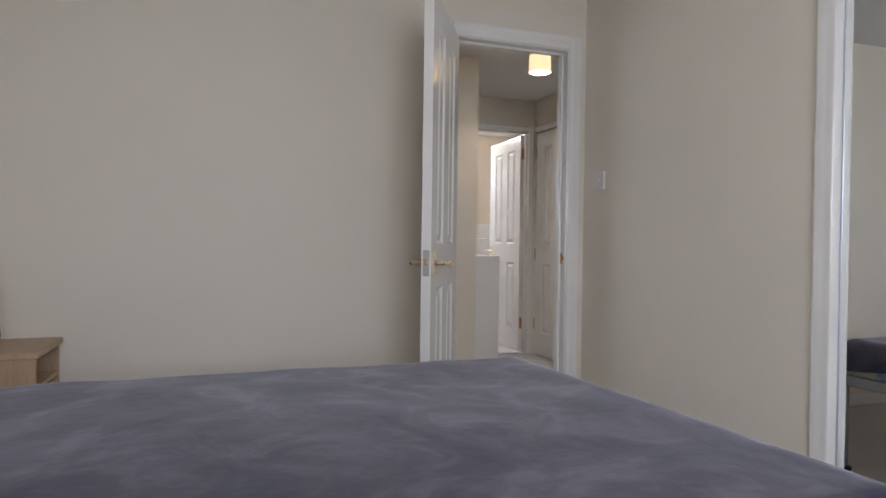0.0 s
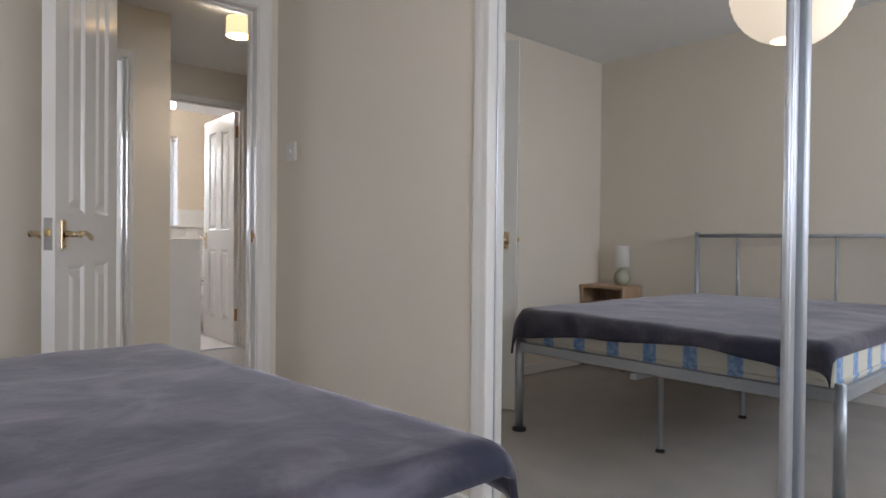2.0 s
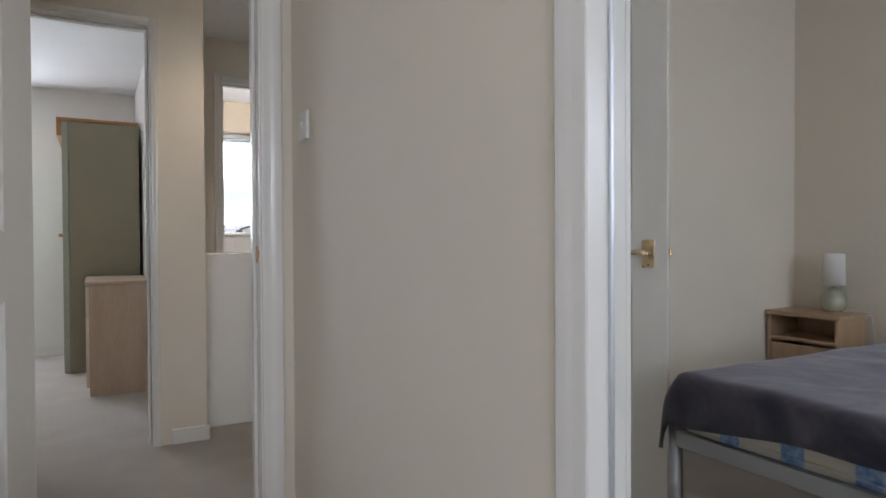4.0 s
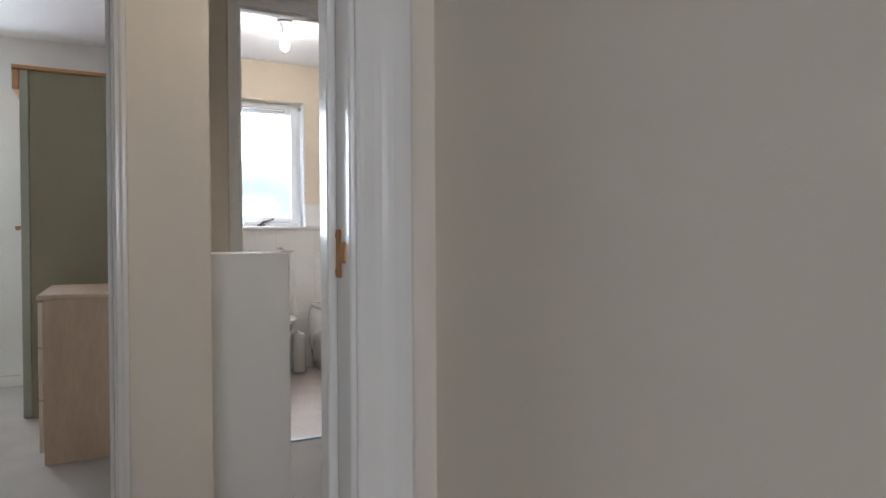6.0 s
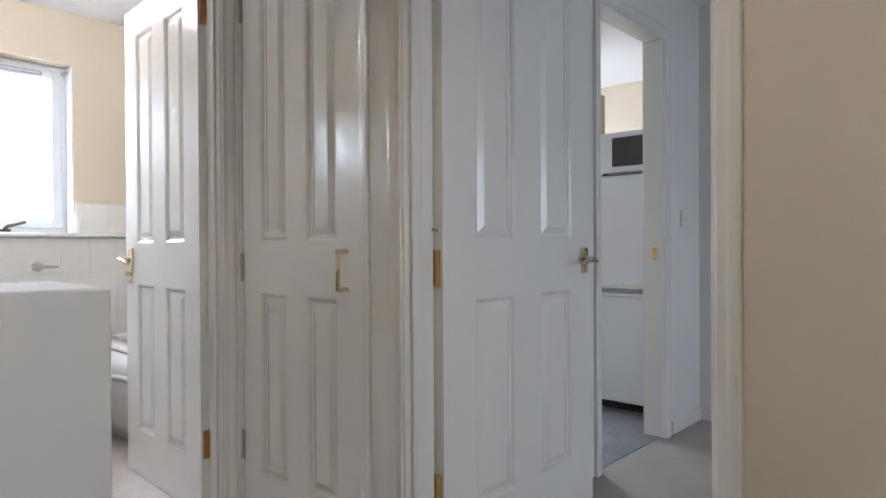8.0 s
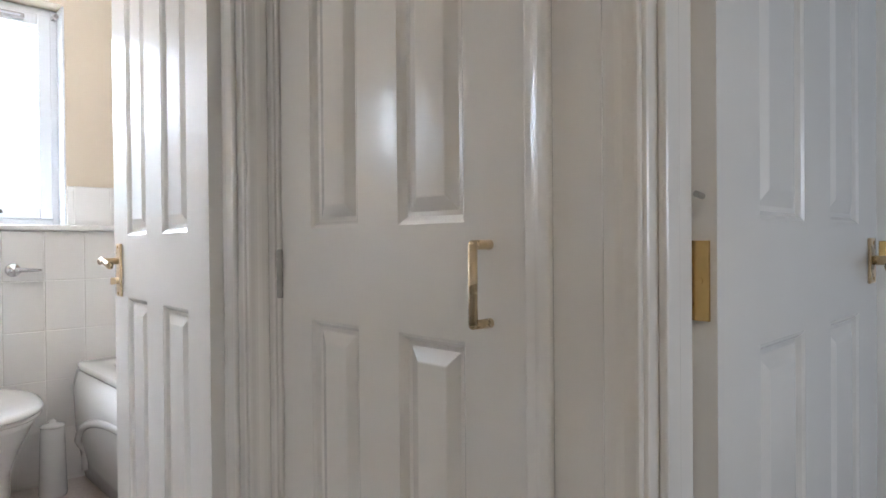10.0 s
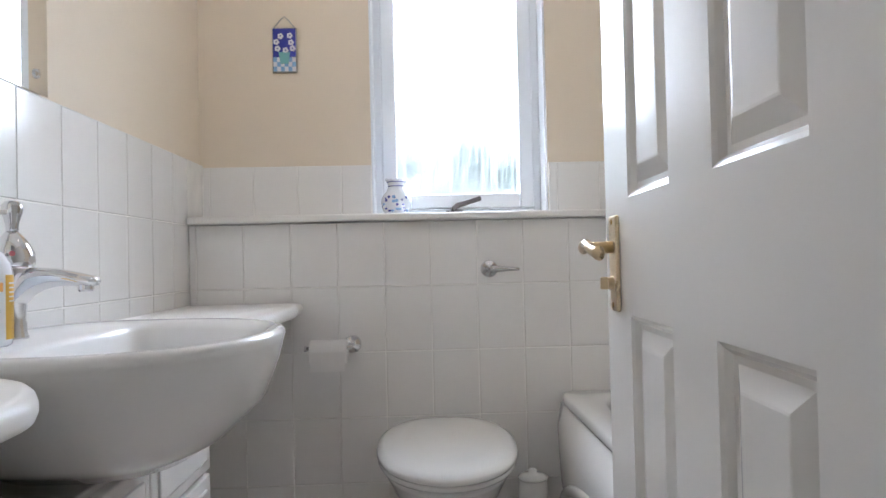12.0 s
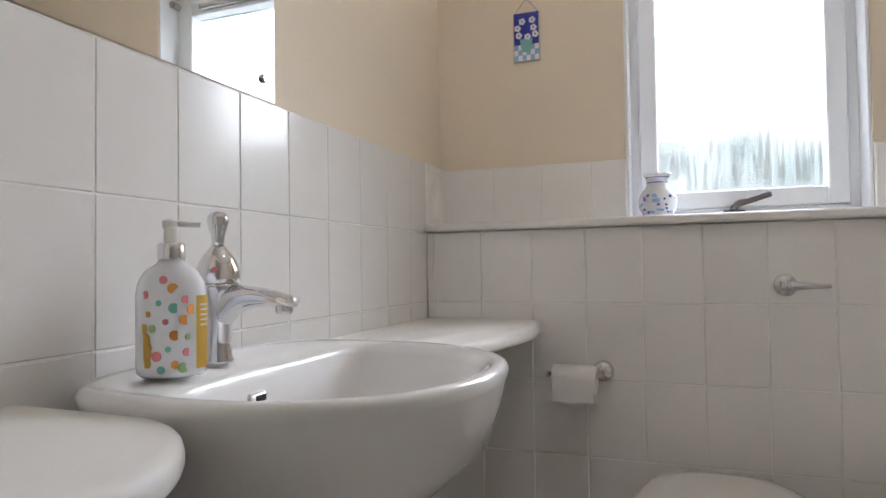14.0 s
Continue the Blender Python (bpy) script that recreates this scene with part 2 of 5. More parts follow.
ORANGE = material("orange_dot", (0.75, 0.33, 0.07), 0.4, bump=0.0, vary=0.05)
GREENDOT = material("green_dot", (0.34, 0.52, 0.22), 0.4, bump=0.0, vary=0.05)
GRASS = material("lawn", (0.07, 0.10, 0.035), 0.95, fine=60, bump=0.8, depth=0.03, vary=0.3, scale=1.0)
LEAF = material("hedge_leaf", (0.12, 0.19, 0.10), 0.7, fine=40, bump=0.5, depth=0.01, vary=0.4, scale=5)

# ---- building helpers ----


def box(bm, x0, y0, z0, x1, y1, z1, bevel=0.0, segs=1):
    """An upright block, its edges softened by bevel."""
    m = Matrix.Translation(((x0 + x1) / 2, (y0 + y1) / 2, (z0 + z1) / 2)) @ Matrix.Diagonal((abs(x1 - x0), abs(y1 - y0), abs(z1 - z0), 1))
    got = bmesh.ops.create_cube(bm, size=1.0, matrix=m)
    if bevel:
        edges = list({e for v in got["verts"] for e in v.link_edges})
        bmesh.ops.bevel(bm, geom=edges, offset=bevel, segments=segs, affect="EDGES", profile=0.5)
    return bm


def block(x0, y0, z0, x1, y1, z1, bevel=0.0, segs=1):
    return box(bmesh.new(), x0, y0, z0, x1, y1, z1, bevel, segs)


def rod(bm, a, b, r, r2=None, n=12):
    """A round bar from a to b."""
    a, b = Vector(a), Vector(b)
    d = b - a
    m = Matrix.Translation((a + b) / 2) @ d.to_track_quat("Z", "Y").to_matrix().to_4x4()
    bmesh.ops.create_cone(bm, cap_ends=True, segments=n, radius1=r, radius2=r if r2 is None else r2, depth=d.length, matrix=m)
    return bm


def turned(profile, n=24, at=(0, 0, 0), bm=None, squash=1.0):
    """A body of revolution round an upright axis: (radius, height) from bottom to top."""
    bm = bm or bmesh.new()
    rings = [[bm.verts.new((at[0] + r * math.cos(2 * math.pi * k / n), at[1] + squash * r * math.sin(2 * math.pi * k / n), at[2] + z)) for k in range(n)] for r, z in profile]
    for p, q in zip(rings, rings[1:]):
        for k in range(n):
            bm.faces.new((p[k], p[(k + 1) % n], q[(k + 1) % n], q[k]))
    bm.faces.new(rings[0][::-1]), bm.faces.new(rings[-1])
    return bm


def loft(rings, bm=None, cap=True):
    """A skin over rings of points."""
    bm = bm or bmesh.new()
    vs = [[bm.verts.new(p) for p in ring] for ring in rings]
    n = len(vs[0])
    for p, q in zip(vs, vs[1:]):
        for k in range(n):
            bm.faces.new((p[k], p[(k + 1) % n], q[(k + 1) % n], q[k]))
    if cap:
        bm.faces.new(vs[0][::-1]), bm.faces.new(vs[-1])
    return bm


def finish(name, bm, mat, smooth=False):
    bmesh.ops.recalc_face_normals(bm, faces=bm.faces)
    me = bpy.data.meshes.new(name)
    bm.to_mesh(me)
    bm.free()
    me.materials.append(mat)
    if smooth:
        for p in me.polygons:
            p.use_smooth = True
    return me


def part(name, bm, mat, parent, label="", smooth=False):
    """One mesh of its own under a thing or a part."""
    o = new(name, finish(name, bm, mat, smooth))
    o.parent = parent
    if label:
        tagged(o, label)
    return o


def thing(name, at, label, category, group="", turn=0.0):
    """An Empty at a thing's base, to carry its parts."""
    o = new(name)
    o.empty_display_size = 0.1
    o.matrix_basis = pose(*at, rz=turn)
    return tagged(o, label, category, group)


def single(name, bm, mat, label, category, smooth=False, group="", kind=""):
    return tagged(new(name, finish(name, bm, mat, smooth)), label, category, group, kind)


def structure(name, boxes, mat, label, category, bevel=0.0):
    bm = bmesh.new()
    for b in boxes:
        box(bm, *b, bevel)
    return single(name, bm, mat, label, category, kind="structure")


# ---- the rooms ----
CEIL = 2.27
DOOR_TOP = 1.985
X_SW = 2.460  # bedroom wall with the switch and the wardrobe
Y_BD, Y_BD2 = 2.55, 2.65  # wall between bedroom and hall
X_HALL = 3.355  # hall's wall with the cupboard
Y_P, Y_P2 = 3.74, 3.86  # wall of the second bedroom
Y_BATH, Y_BATH2 = 4.79, 4.89  # wall between hall and bathroom
X_BL = 2.262  # bathroom's basin wall
Y_TILE, Y_UP = 6.505, 6.65  # boxed-in tiled wall and the wall above it
Y_KIT = 4.05

structure("floor_carpet", [(-0.3, -1.5, -0.1, 5.9, Y_BATH + 0.02, 0), (-0.3, Y_BATH + 0.02, -0.1, X_BL - 0.03, 7.0, 0)], CARPET, "beige cut-pile carpet through the bedrooms and hall", "carpet")
structure("floor_bathroom", [(X_BL - 0.03, Y_BATH + 0.022, -0.1, 4.35, 7.0, 0.004)], VINYL, "pinkish beige vinyl bathroom floor", "floor")
structure("ceiling", [(-0.3, -1.5, CEIL, 7.2, 7.0, CEIL + 0.1)], CEILING, "plain white painted ceiling", "ceiling")

# bedroom
structure("wall_headboard", [(-0.34, -1.5, 0, -0.17, Y_BD2, CEIL)], MAGNOLIA, "magnolia painted wall behind the bed", "wall")
structure("wall_bedroom_door", [(-0.17, Y_BD, 0, 1.70, Y_BD2, CEIL), (1.70, Y_BD, DOOR_TOP + 0.02, 2.375, Y_BD2, CEIL), (2.375, Y_BD, 0, X_SW, Y_BD2, CEIL), (X_SW, Y_BD, 0, X_HALL, Y_BD2, CEIL)], MAGNOLIA, "magnolia painted wall with the bedroom doorway", "wall")
structure("wall_wardrobe", [(X_SW, 1.13, 0, 2.58, Y_BD, CEIL), (X_SW, -0.66, 2.06, 2.58, 1.13, CEIL), (X_SW, -1.36, 0, 2.58, -0.66, CEIL)], MAGNOLIA, "magnolia painted wall with the wardrobe opening", "wall")
structure("wall_bedroom_window", [(-0.17, -1.5, 0, 0.2, -1.36, CEIL), (1.7, -1.5, 0, 2.62, -1.36, CEIL), (0.2, -1.5, 0, 1.7, -1.36, 0.85), (0.2, -1.5, 2.0, 1.7, -1.36, CEIL)], MAGNOLIA, "magnolia painted wall with the bedroom window", "wall")
structure("wall_wardrobe_back", [(3.16, -1.36, 0, 3.26, Y_BD, CEIL), (2.58, 1.16, 0, 3.16, 1.24, CEIL), (2.58, -0.76, 0, 3.16, -0.68, CEIL)], PALE, "plain wall closing the built-in wardrobe", "wall")

# hall
structure("wall_second_bedroom", [(-0.16, Y_P, 0, 1.42, Y_P2, CEIL), (1.42, Y_P, DOOR_TOP, 2.14, Y_P2, CEIL), (2.14, Y_P, 0, 2.36, Y_P2, CEIL), (2.226, Y_P2, 0, 2.36, Y_BATH, CEIL)], MAGNOLIA, "magnolia painted hall wall with the second bedroom doorway", "wall")
structure("wall_hall_end", [(-0.30, Y_BD2, 0, -0.16, 7.0, CEIL)], MAGNOLIA, "plain magnolia end wall", "wall")
structure("wall_bathroom_door", [(2.226, Y_BATH, 0, 2.598, Y_BATH2, CEIL), (2.598, Y_BATH, DOOR_TOP + 0.02, 3.315, Y_BATH2, CEIL), (3.315, Y_BATH, 0, X_HALL + 0.11, Y_BATH2, CEIL), (X_HALL + 0.11, Y_BATH + 0.02, 0, 4.35, Y_BATH2, CEIL)], MAGNOLIA, "magnolia painted wall with the bathroom doorway", "wall")
structure("wall_cupboard", [(X_HALL, 4.765, 0, X_HALL + 0.11, Y_BATH, CEIL), (X_HALL, 4.07, DOOR_TOP + 0.02, X_HALL + 0.11, 4.765, CEIL), (X_HALL, 3.955, 0, X_HALL + 0.11, 4.07, CEIL), (X_HALL, 3.12, DOOR_TOP + 0.02, X_HALL + 0.11, 3.955, CEIL), (X_HALL, Y_BD, 0, X_HALL + 0.11, 3.12, CEIL)], MAGNOLIA, "magnolia painted wall with the cupboard and living room doorways", "wall")
structure("wall_cupboard_back", [(4.20, Y_KIT + 0.1, 0, 4.30, Y_BATH + 0.02, CEIL)], PALE, "plain wall closing the hall cupboard", "wall")
structure("half_wall", [(2.362, 3.934, 0, 2.627, 4.26, 0.897)], PALE, "white boxed half-height wall in the hall", "half wall", 0.004)

# second bedroom
structure("wall_second_bedroom_back", [(-0.16, 6.82, 0, 0.3, 6.96, CEIL), (1.4, 6.82, 0, X_BL, 6.96, CEIL), (0.3, 6.82, 0, 1.4, 6.96, 0.9), (0.3, 6.82, 2.0, 1.4, 6.96, CEIL)], PALE, "pale painted end wall of the second bedroom", "wall")
structure("wall_between_bedroom_and_bathroom", [(2.226, Y_BATH2, 0, X_BL, 6.82, CEIL)], CREAM, "cream painted wall behind the basin", "wall")
structure("wall_second_bedroom_side", [(2.214, Y_P2, 0, 2.2255, 6.82, CEIL)], PALE, "pale painted side wall of the second bedroom", "wall")

# living room and kitchen
structure("wall_living_north", [(X_HALL + 0.11, Y_KIT, 0, 4.59, Y_KIT + 0.1, CEIL), (4.59, Y_KIT, DOOR_TOP + 0.02, 5.27, Y_KIT + 0.1, CEIL), (5.27, Y_KIT, 0, 5.72, Y_KIT + 0.1, CEIL)], PALE, "pale painted living room wall with the kitchen doorway", "wall")
structure("wall_living_east", [(5.72, -1.5, 0, 5.86, Y_KIT + 0.1, CEIL)], PALE, "pale painted living room end wall", "wall")
structure("wall_living_window", [(2.62, -1.5, 0, 3.6, -1.36, CEIL), (5.4, -1.5, 0, 5.72, -1.36, CEIL), (3.6, -1.5, 0, 5.4, -1.36, 0.7), (3.6, -1.5, 2.05, 5.4, -1.36, CEIL)], PALE, "pale painted living room window wall", "wall")
structure("wall_kitchen", [(4.30, 6.40, 0, 5.8, 6.5, CEIL), (6.8, 6.40, 0, 7.0, 6.5, CEIL), (5.8, 6.40, 0, 6.8, 6.5, 1.0), (5.8, 6.40, 2.0, 6.8, 6.5, CEIL), (7.0, Y_KIT + 0.1, 0, 7.1, 6.5, CEIL), (5.86, Y_KIT, 0, 7.1, Y_KIT + 0.1, CEIL), (4.35, Y_BATH + 0.02, 0, 4.45, 6.4, CEIL)], CREAM, "cream painted kitchen walls", "wall")
structure("floor_kitchen", [(4.30, Y_KIT + 0.02, -0.1, 7.1, 6.5, 0.003)], LINO, "grey marbled kitchen floor", "floor")

# bathroom
structure("wall_bathroom_window", [(X_BL, Y_UP, 0, 2.822, 6.92, CEIL), (3.412, Y_UP, 0, 4.35, 6.92, CEIL), (2.822, Y_UP, 0, 3.412, 6.92, 1.02), (2.822, Y_UP, 1.985, 3.412, 6.92, CEIL)], CREAM, "cream painted bathroom wall with the window", "wall")
structure("wall_cistern_boxing", [(X_BL + 0.012, Y_TILE + 0.002, 0.004, 4.25, Y_UP - 0.001, 1.018)], GROUT, "boxed-in cistern wall, grouted behind white tiles", "wall")
structure("wall_bathroom_bath", [(4.25, Y_BATH2, 0, 4.35, Y_UP, CEIL)], CREAM, "cream painted wall beside the bath", "wall")
structure("wall_basin_grout", [(X_BL, Y_BATH2 + 0.001, 0.004, X_BL + 0.0095, Y_UP - 0.001, 1.222)], GROUT, "pale grout bed behind the basin tiles", "wall")
structure("wall_ledge_grout", [(X_BL + 0.005, Y_UP - 0.0075, 1.046, 2.822, Y_UP, 1.215), (3.412, Y_UP - 0.0075, 1.046, 4.25, Y_UP, 1.215)], GROUT, "pale grout bed behind the ledge tiles", "wall")

# ---- trims ----


def skirting(name, runs):
    bm = bmesh.new()
    for x0, y0, x1, y1 in runs:
        box(bm, x0, y0, 0, x1, y1, 0.072, 0.003)
    return single(name, bm, GLOSS, "low white painted skirting board", "skirting board", kind="structure")


skirting("baseboard_bedroom", [(2.440, 1.20, X_SW + 0.001, 2.535), (-0.17, 2.537, 1.64, 2.551), (-0.171, -1.36, -0.157, 2.537)])
skirting("baseboard_hall", [(2.20, 3.727, 2.372, 3.741), (2.359, 3.741, 2.372, 3.934), (X_HALL - 0.013, 2.65, X_HALL + 0.001, 3.05)])
skirting("baseboard_second_bedroom", [(-0.16, 6.806, 2.18, 6.821), (2.201, 3.86, 2.215, 6.806)])
skirting("baseboard_living", [(5.34, 4.037, 5.707, 4.051), (5.706, -1.3, 5.721, 4.037)])


def moulding(bm, x0, y0, z0, x1, y1, z1):
    box(bm, x0, y0, z0, x1, y1, z1, 0.005, 2)


# section of the architrave: share of its width from the opening outwards, and how far it stands out
MOULD = [(0.0, -0.001), (0.0, 0.007), (0.04, 0.0095), (0.12, 0.0105), (0.30, 0.011), (0.42, 0.0118), (0.52, 0.0136), (0.62, 0.0150), (0.80, 0.0158), (0.93, 0.0155), (0.985, 0.0135), (1.0, 0.010), (1.0, -0.001)]


def upright_moulding(axis, e0, e1, v0, o, top):
    """An upright of architrave from edge e0 at the opening to e1, standing out of the wall face v0 towards o."""
    rings = []
    for z in (0.0, top):
        rings.append([(e0 + (e1 - e0) * f, v0 + o * t, z) if axis == "x" else (v0 + o * t, e0 + (e1 - e0) * f, z) for f, t in MOULD])
    return loft(rings)


def casing(name, axis, face, out, a, b, top, depth, width=0.06, sides="ab", stop=None, label="white gloss door frame and architrave"):
    """A doorway's lining and architrave. axis x: the wall runs along x at y = face; out: -1 or 1, the side that the architrave is on."""
    root = thing(name, (0, 0, 0), label, "door frame")
    root["kind"] = "structure"

    def put(p, u0, v0, z0, u1, v1, z1, bevel=0.004):
        v0, v1 = sorted((v0, v1))
        bm = block(u0, v0, z0, u1, v1, z1, bevel, 2) if axis == "x" else block(v0, u0, z0, v1, u1, z1, bevel, 2)
        return part(p, bm, GLOSS, root)

    f0, back = face, face - out * depth
    lin = 0.022
    put("lining", a - lin, f0 + out * 0.002, 0, a, back - out * 0.002, top)
    put("lining", b, f0 + out * 0.002, 0, b + lin, back - out * 0.002, top)
    put("lining", a - lin, f0 + out * 0.002, top, b + lin, back - out * 0.002, top + lin)
    if stop is not None:
        s0, s1 = face - out * stop, face - out * (stop + 0.035)
        put("stop_bead", a, s0, 0, a + 0.012, s1, top - 0.012)
        put("stop_bead", b - 0.012, s0, 0, b, s1, top - 0.012)
        put("stop_bead", a, s0, top - 0.012, b, s1, top)
    for side in (1, -1):
        v0 = f0 if side == 1 else back
        o = out * side
        for s, e0, e1 in (("a", a - 0.006, a - 0.006 - width), ("b", b + 0.006, b + 0.006 + width)):
            if s in sides or side == -1:
                part("architrave", upright_moulding(axis, e0, e1, v0, o, top + 0.006 + width), GLOSS, root)
        bm = bmesh.new()
        rings = []
        for u in (a - 0.005, b + 0.005):
            rings.append([(u, v0 + o * t, top + 0.0062 + width * f) if axis == "x" else (v0 + o * t, u, top + 0.0062 + width * f) for f, t in MOULD])
        part("architrave", loft(rings, bm), GLOSS, root)
    return root


casing("door_frame_1", "x", Y_BD, -1, 1.722, 2.354, DOOR_TOP, Y_BD2 - Y_BD, 0.066, stop=0.042)
casing("door_frame_2", "x", Y_P, -1, 1.442, 2.118, DOOR_TOP - 0.02, Y_P2 - Y_P, 0.03, stop=0.06)
casing("door_frame_3", "x", Y_BATH, -1, 2.62, 3.293, DOOR_TOP, Y_BATH2 - Y_BATH, 0.045, stop=0.02)
casing("door_frame_4", "y", X_HALL, -1, 4.112, 4.755, DOOR_TOP, 0.11, 0.045, sides="ab", stop=0.04)
casing("door_frame_5", "y", X_HALL, -1, 3.142, 3.935, DOOR_TOP, 0.11, 0.045, stop=0.02)
casing("door_frame_6", "x", Y_KIT, -1, 4.612, 5.248, DOOR_TOP, 0.1, 0.05)

single("cupboard_filler", block(X_HALL - 0.010, 3.9865, 0, X_HALL + 0.001, 4.0605, DOOR_TOP + 0.05, 0.002), GLOSS, "white board between the two door frames", "trim", kind="structure")

# strip of metal under the bedroom door
single("threshold_bar", block(1.722, 2.585, 0.001, 2.362, 2.615, 0.009, 0.003), BRASS, "worn brass carpet bar across the bedroom doorway", "threshold bar", kind="structure")
single("threshold_bar_bathroom", block(2.62, 4.80, 0.002, 3.293, 4.825, 0.010, 0.003), ALU, "thin metal carpet bar at the bathroom doorway", "threshold bar", kind="structure")


def lever(root, w, side, t, z=0.912, back=0.06, long_plate=True, points=-1):
    """A lever handle on its backplate, on one face of a door."""
    x = w - back
    y = side * t / 2
    lo, hi = (0.102, 0.050) if long_plate else (0.048, 0.046)
    plate = part("backplate", block(x - 0.021, min(y, y + side * 0.007), z - lo, x + 0.021, max(y, y + side * 0.007), z + hi, 0.003, 2), PALEBRASS, root, "brass backplate")
    bm = bmesh.new()
    rod(bm, (x, y + side * 0.006, z), (x, y + side * 0.05, z), 0.010, 0.0085, 14)
    rings = []
    for k in range(9):
        f = k / 8
        cx, cz = x + points * 0.105 * f, z + 0.006 * math.sin(f * 5) - 0.004 * f
        ry, rz = 0.0095 - 0.002 * f, 0.011 - 0.0035 * math.sin(f * math.pi)
        rings.append([(cx, y + side * (0.052 + 0.004 * math.sin(f * 3)) + ry * math.cos(a), cz + rz * math.sin(a)) for a in (i * math.pi / 5 for i in range(10))])
    loft(rings, bm)
    part("lever", bm, PALEBRASS, plate, "", True)
    if long_plate:
        bm = rod(bmesh.new(), (x, y + side * 0.005, z - 0.057), (x, y + side * 0.016, z - 0.057), 0.011, 0.009, 16)
        box(bm, x - 0.004, min(y + side * 0.014, y + side * 0.027), z - 0.067, x + 0.004, max(y + side * 0.014, y + side * 0.027), z - 0.047, 0.002)
        part("thumb_turn", bm, PALEBRASS, plate, "brass privacy turn")
    for dz in (hi - 0.010, 0.010 - lo):
        part("screw", rod(bmesh.new(), (x, y + side * 0.006, z + dz), (x, y + side * 0.0085, z + dz), 0.004), BRASS, plate)
    return plate


def butt_hinge(root, z, x, y, spread, mat=COPPER, h=0.1, depth=0.034):
    """A butt hinge: knuckle and the leaf let into the door's edge."""
    bm = rod(bmesh.new(), (x, y, z - h / 2), (x, y, z + h / 2), 0.0055)
    for k in range(-2, 3):
        rod(bm, (x, y, z + k * h * 0.2 - 0.0075), (x, y, z + k * h * 0.2 + 0.0075), 0.0068)
    y0, y1 = sorted((y, y + spread * depth))
    box(bm, x - 0.0035, y0, z - h / 2, x + 0.0015, y1, z + h / 2)
    for k in (-0.3, 0, 0.3):
        rod(bm, (x - 0.004, (y0 + y1) / 2 + 0.006 * (1 if k else -1), z + k * h), (x - 0.0045, (y0 + y1) / 2 + 0.006 * (1 if k else -1), z + k * h), 0.004)
    return part("hinge", bm, mat, root, "brass butt hinge")


def panel_door(name, at, turn, w, label, knuckle=1, h=1.972, levers=(1, -1), t=0.038, mat=COPPER, hinge_z=(0.262, 1.805), lower=(0.20, 0.81), upper=(0.985, 1.855), plate=True, points=-1):
    """A moulded four-panel door, hung at its local origin and reaching along local x."""
    root = thing(name, at, label, "door", turn=turn)
    root["kind"] = "structure"
    st, mu = 0.178 * w, 0.172 * w
    z0 = 0.008
    xs = [(st, (w - mu) / 2), ((w + mu) / 2, w - st)]
    bm = bmesh.new()
    for x0, x1 in ((0.003, st), ((w - mu) / 2, (w + mu) / 2), (w - st, w)):
        box(bm, x0, -t / 2, z0, x1, t / 2, h)
    for a, b in ((z0, lower[0]), (lower[1], upper[0]), (upper[1], h)):
        for x0, x1 in xs:
            box(bm, x0, -t / 2, a, x1, t / 2, b)
    for x0, x1 in xs:
        for a, b in (lower, upper):
            box(bm, x0, -0.006, a, x1, 0.006, b)
    part("leaf", bm, GLOSS, root)
    for x0, x1 in xs:
        for a, b in (lower, upper):
            bm = bmesh.new()
            for s in (1, -1):
                rings = []
                for inset, y in ((0.0, t / 2 - 0.0004), (0.006, t / 2 - 0.004), (0.012, t / 2 - 0.011), (0.020, t / 2 - 0.0115), (0.042, t / 2 - 0.0025), (0.045, t / 2 - 0.002)):
                    rings.append([(x0 + inset, s * y, a + inset), (x1 - inset, s * y, a + inset), (x1 - inset, s * y, b - inset), (x0 + inset, s * y, b - inset)])
                vs = [[bm.verts.new(p) for p in r] for r in rings]
                for p, q in zip(vs, vs[1:]):
                    for k in range(4):
                        bm.faces.new((p[k], p[(k + 1) % 4], q[(k + 1) % 4], q[k]))
                bm.faces.new(vs[-1])
            part("panel", bm, GLOSS, root)
    for s in levers:
        lever(root, w, s, t, long_plate=plate, points=points)
    for z in hinge_z:
        butt_hinge(root, z, 0.0, knuckle * (t / 2 + 0.004), -knuckle, mat)
    return root


# bedroom door, standing open into the room
d1 = panel_door("door_1", (1.732, 2.547, 0), math.degrees(math.atan2(1.985 - 2.547, 1.413 - 1.732)), 0.645, "white four-panel bedroom door, standing open", knuckle=-1, plate=False)
part("lock_plate", block(0.644, -0.0125, 0.862, 0.647, 0.0125, 0.962, 0.001), STEEL, d1, "grey metal latch plate")
part("latch", block(0.647, -0.006, 0.905, 0.654, 0.006, 0.928, 0.002), BRASS, d1)
# bathroom door, standing open
d3 = panel_door("door_3", (3.282, 4.880, 0), 87.7, 0.728, "white gloss four-panel bathroom door, standing open", knuckle=-1)
# hall cupboard door, shut
d4 = panel_door("door_4", (X_HALL + 0.022, 4.752, 0), -90, 0.639, "white gloss four-panel cupboard door, shut", knuckle=-1, levers=(), hinge_z=(0.275, 0.895, 1.80), mat=STEEL)
px = 0.575
bm = rod(bmesh.new(), (px, -0.054, 0.842), (px, -0.054, 0.952), 0.0065, n=14)
for z in (0.842, 0.952):
    bmesh.ops.create_icosphere(bm, subdivisions=2, radius=0.0066, matrix=Matrix.Translation((px, -0.054, z)))
handle = part("pull_handle", bm, PALEBRASS, d4, "pale brass D pull handle", True)
for z in (0.842, 0.952):
    part("handle_foot", rod(bmesh.new(), (px, -0.054, z), (px, -0.0185, z), 0.0062, 0.0072, 14), PALEBRASS, handle, "", True)
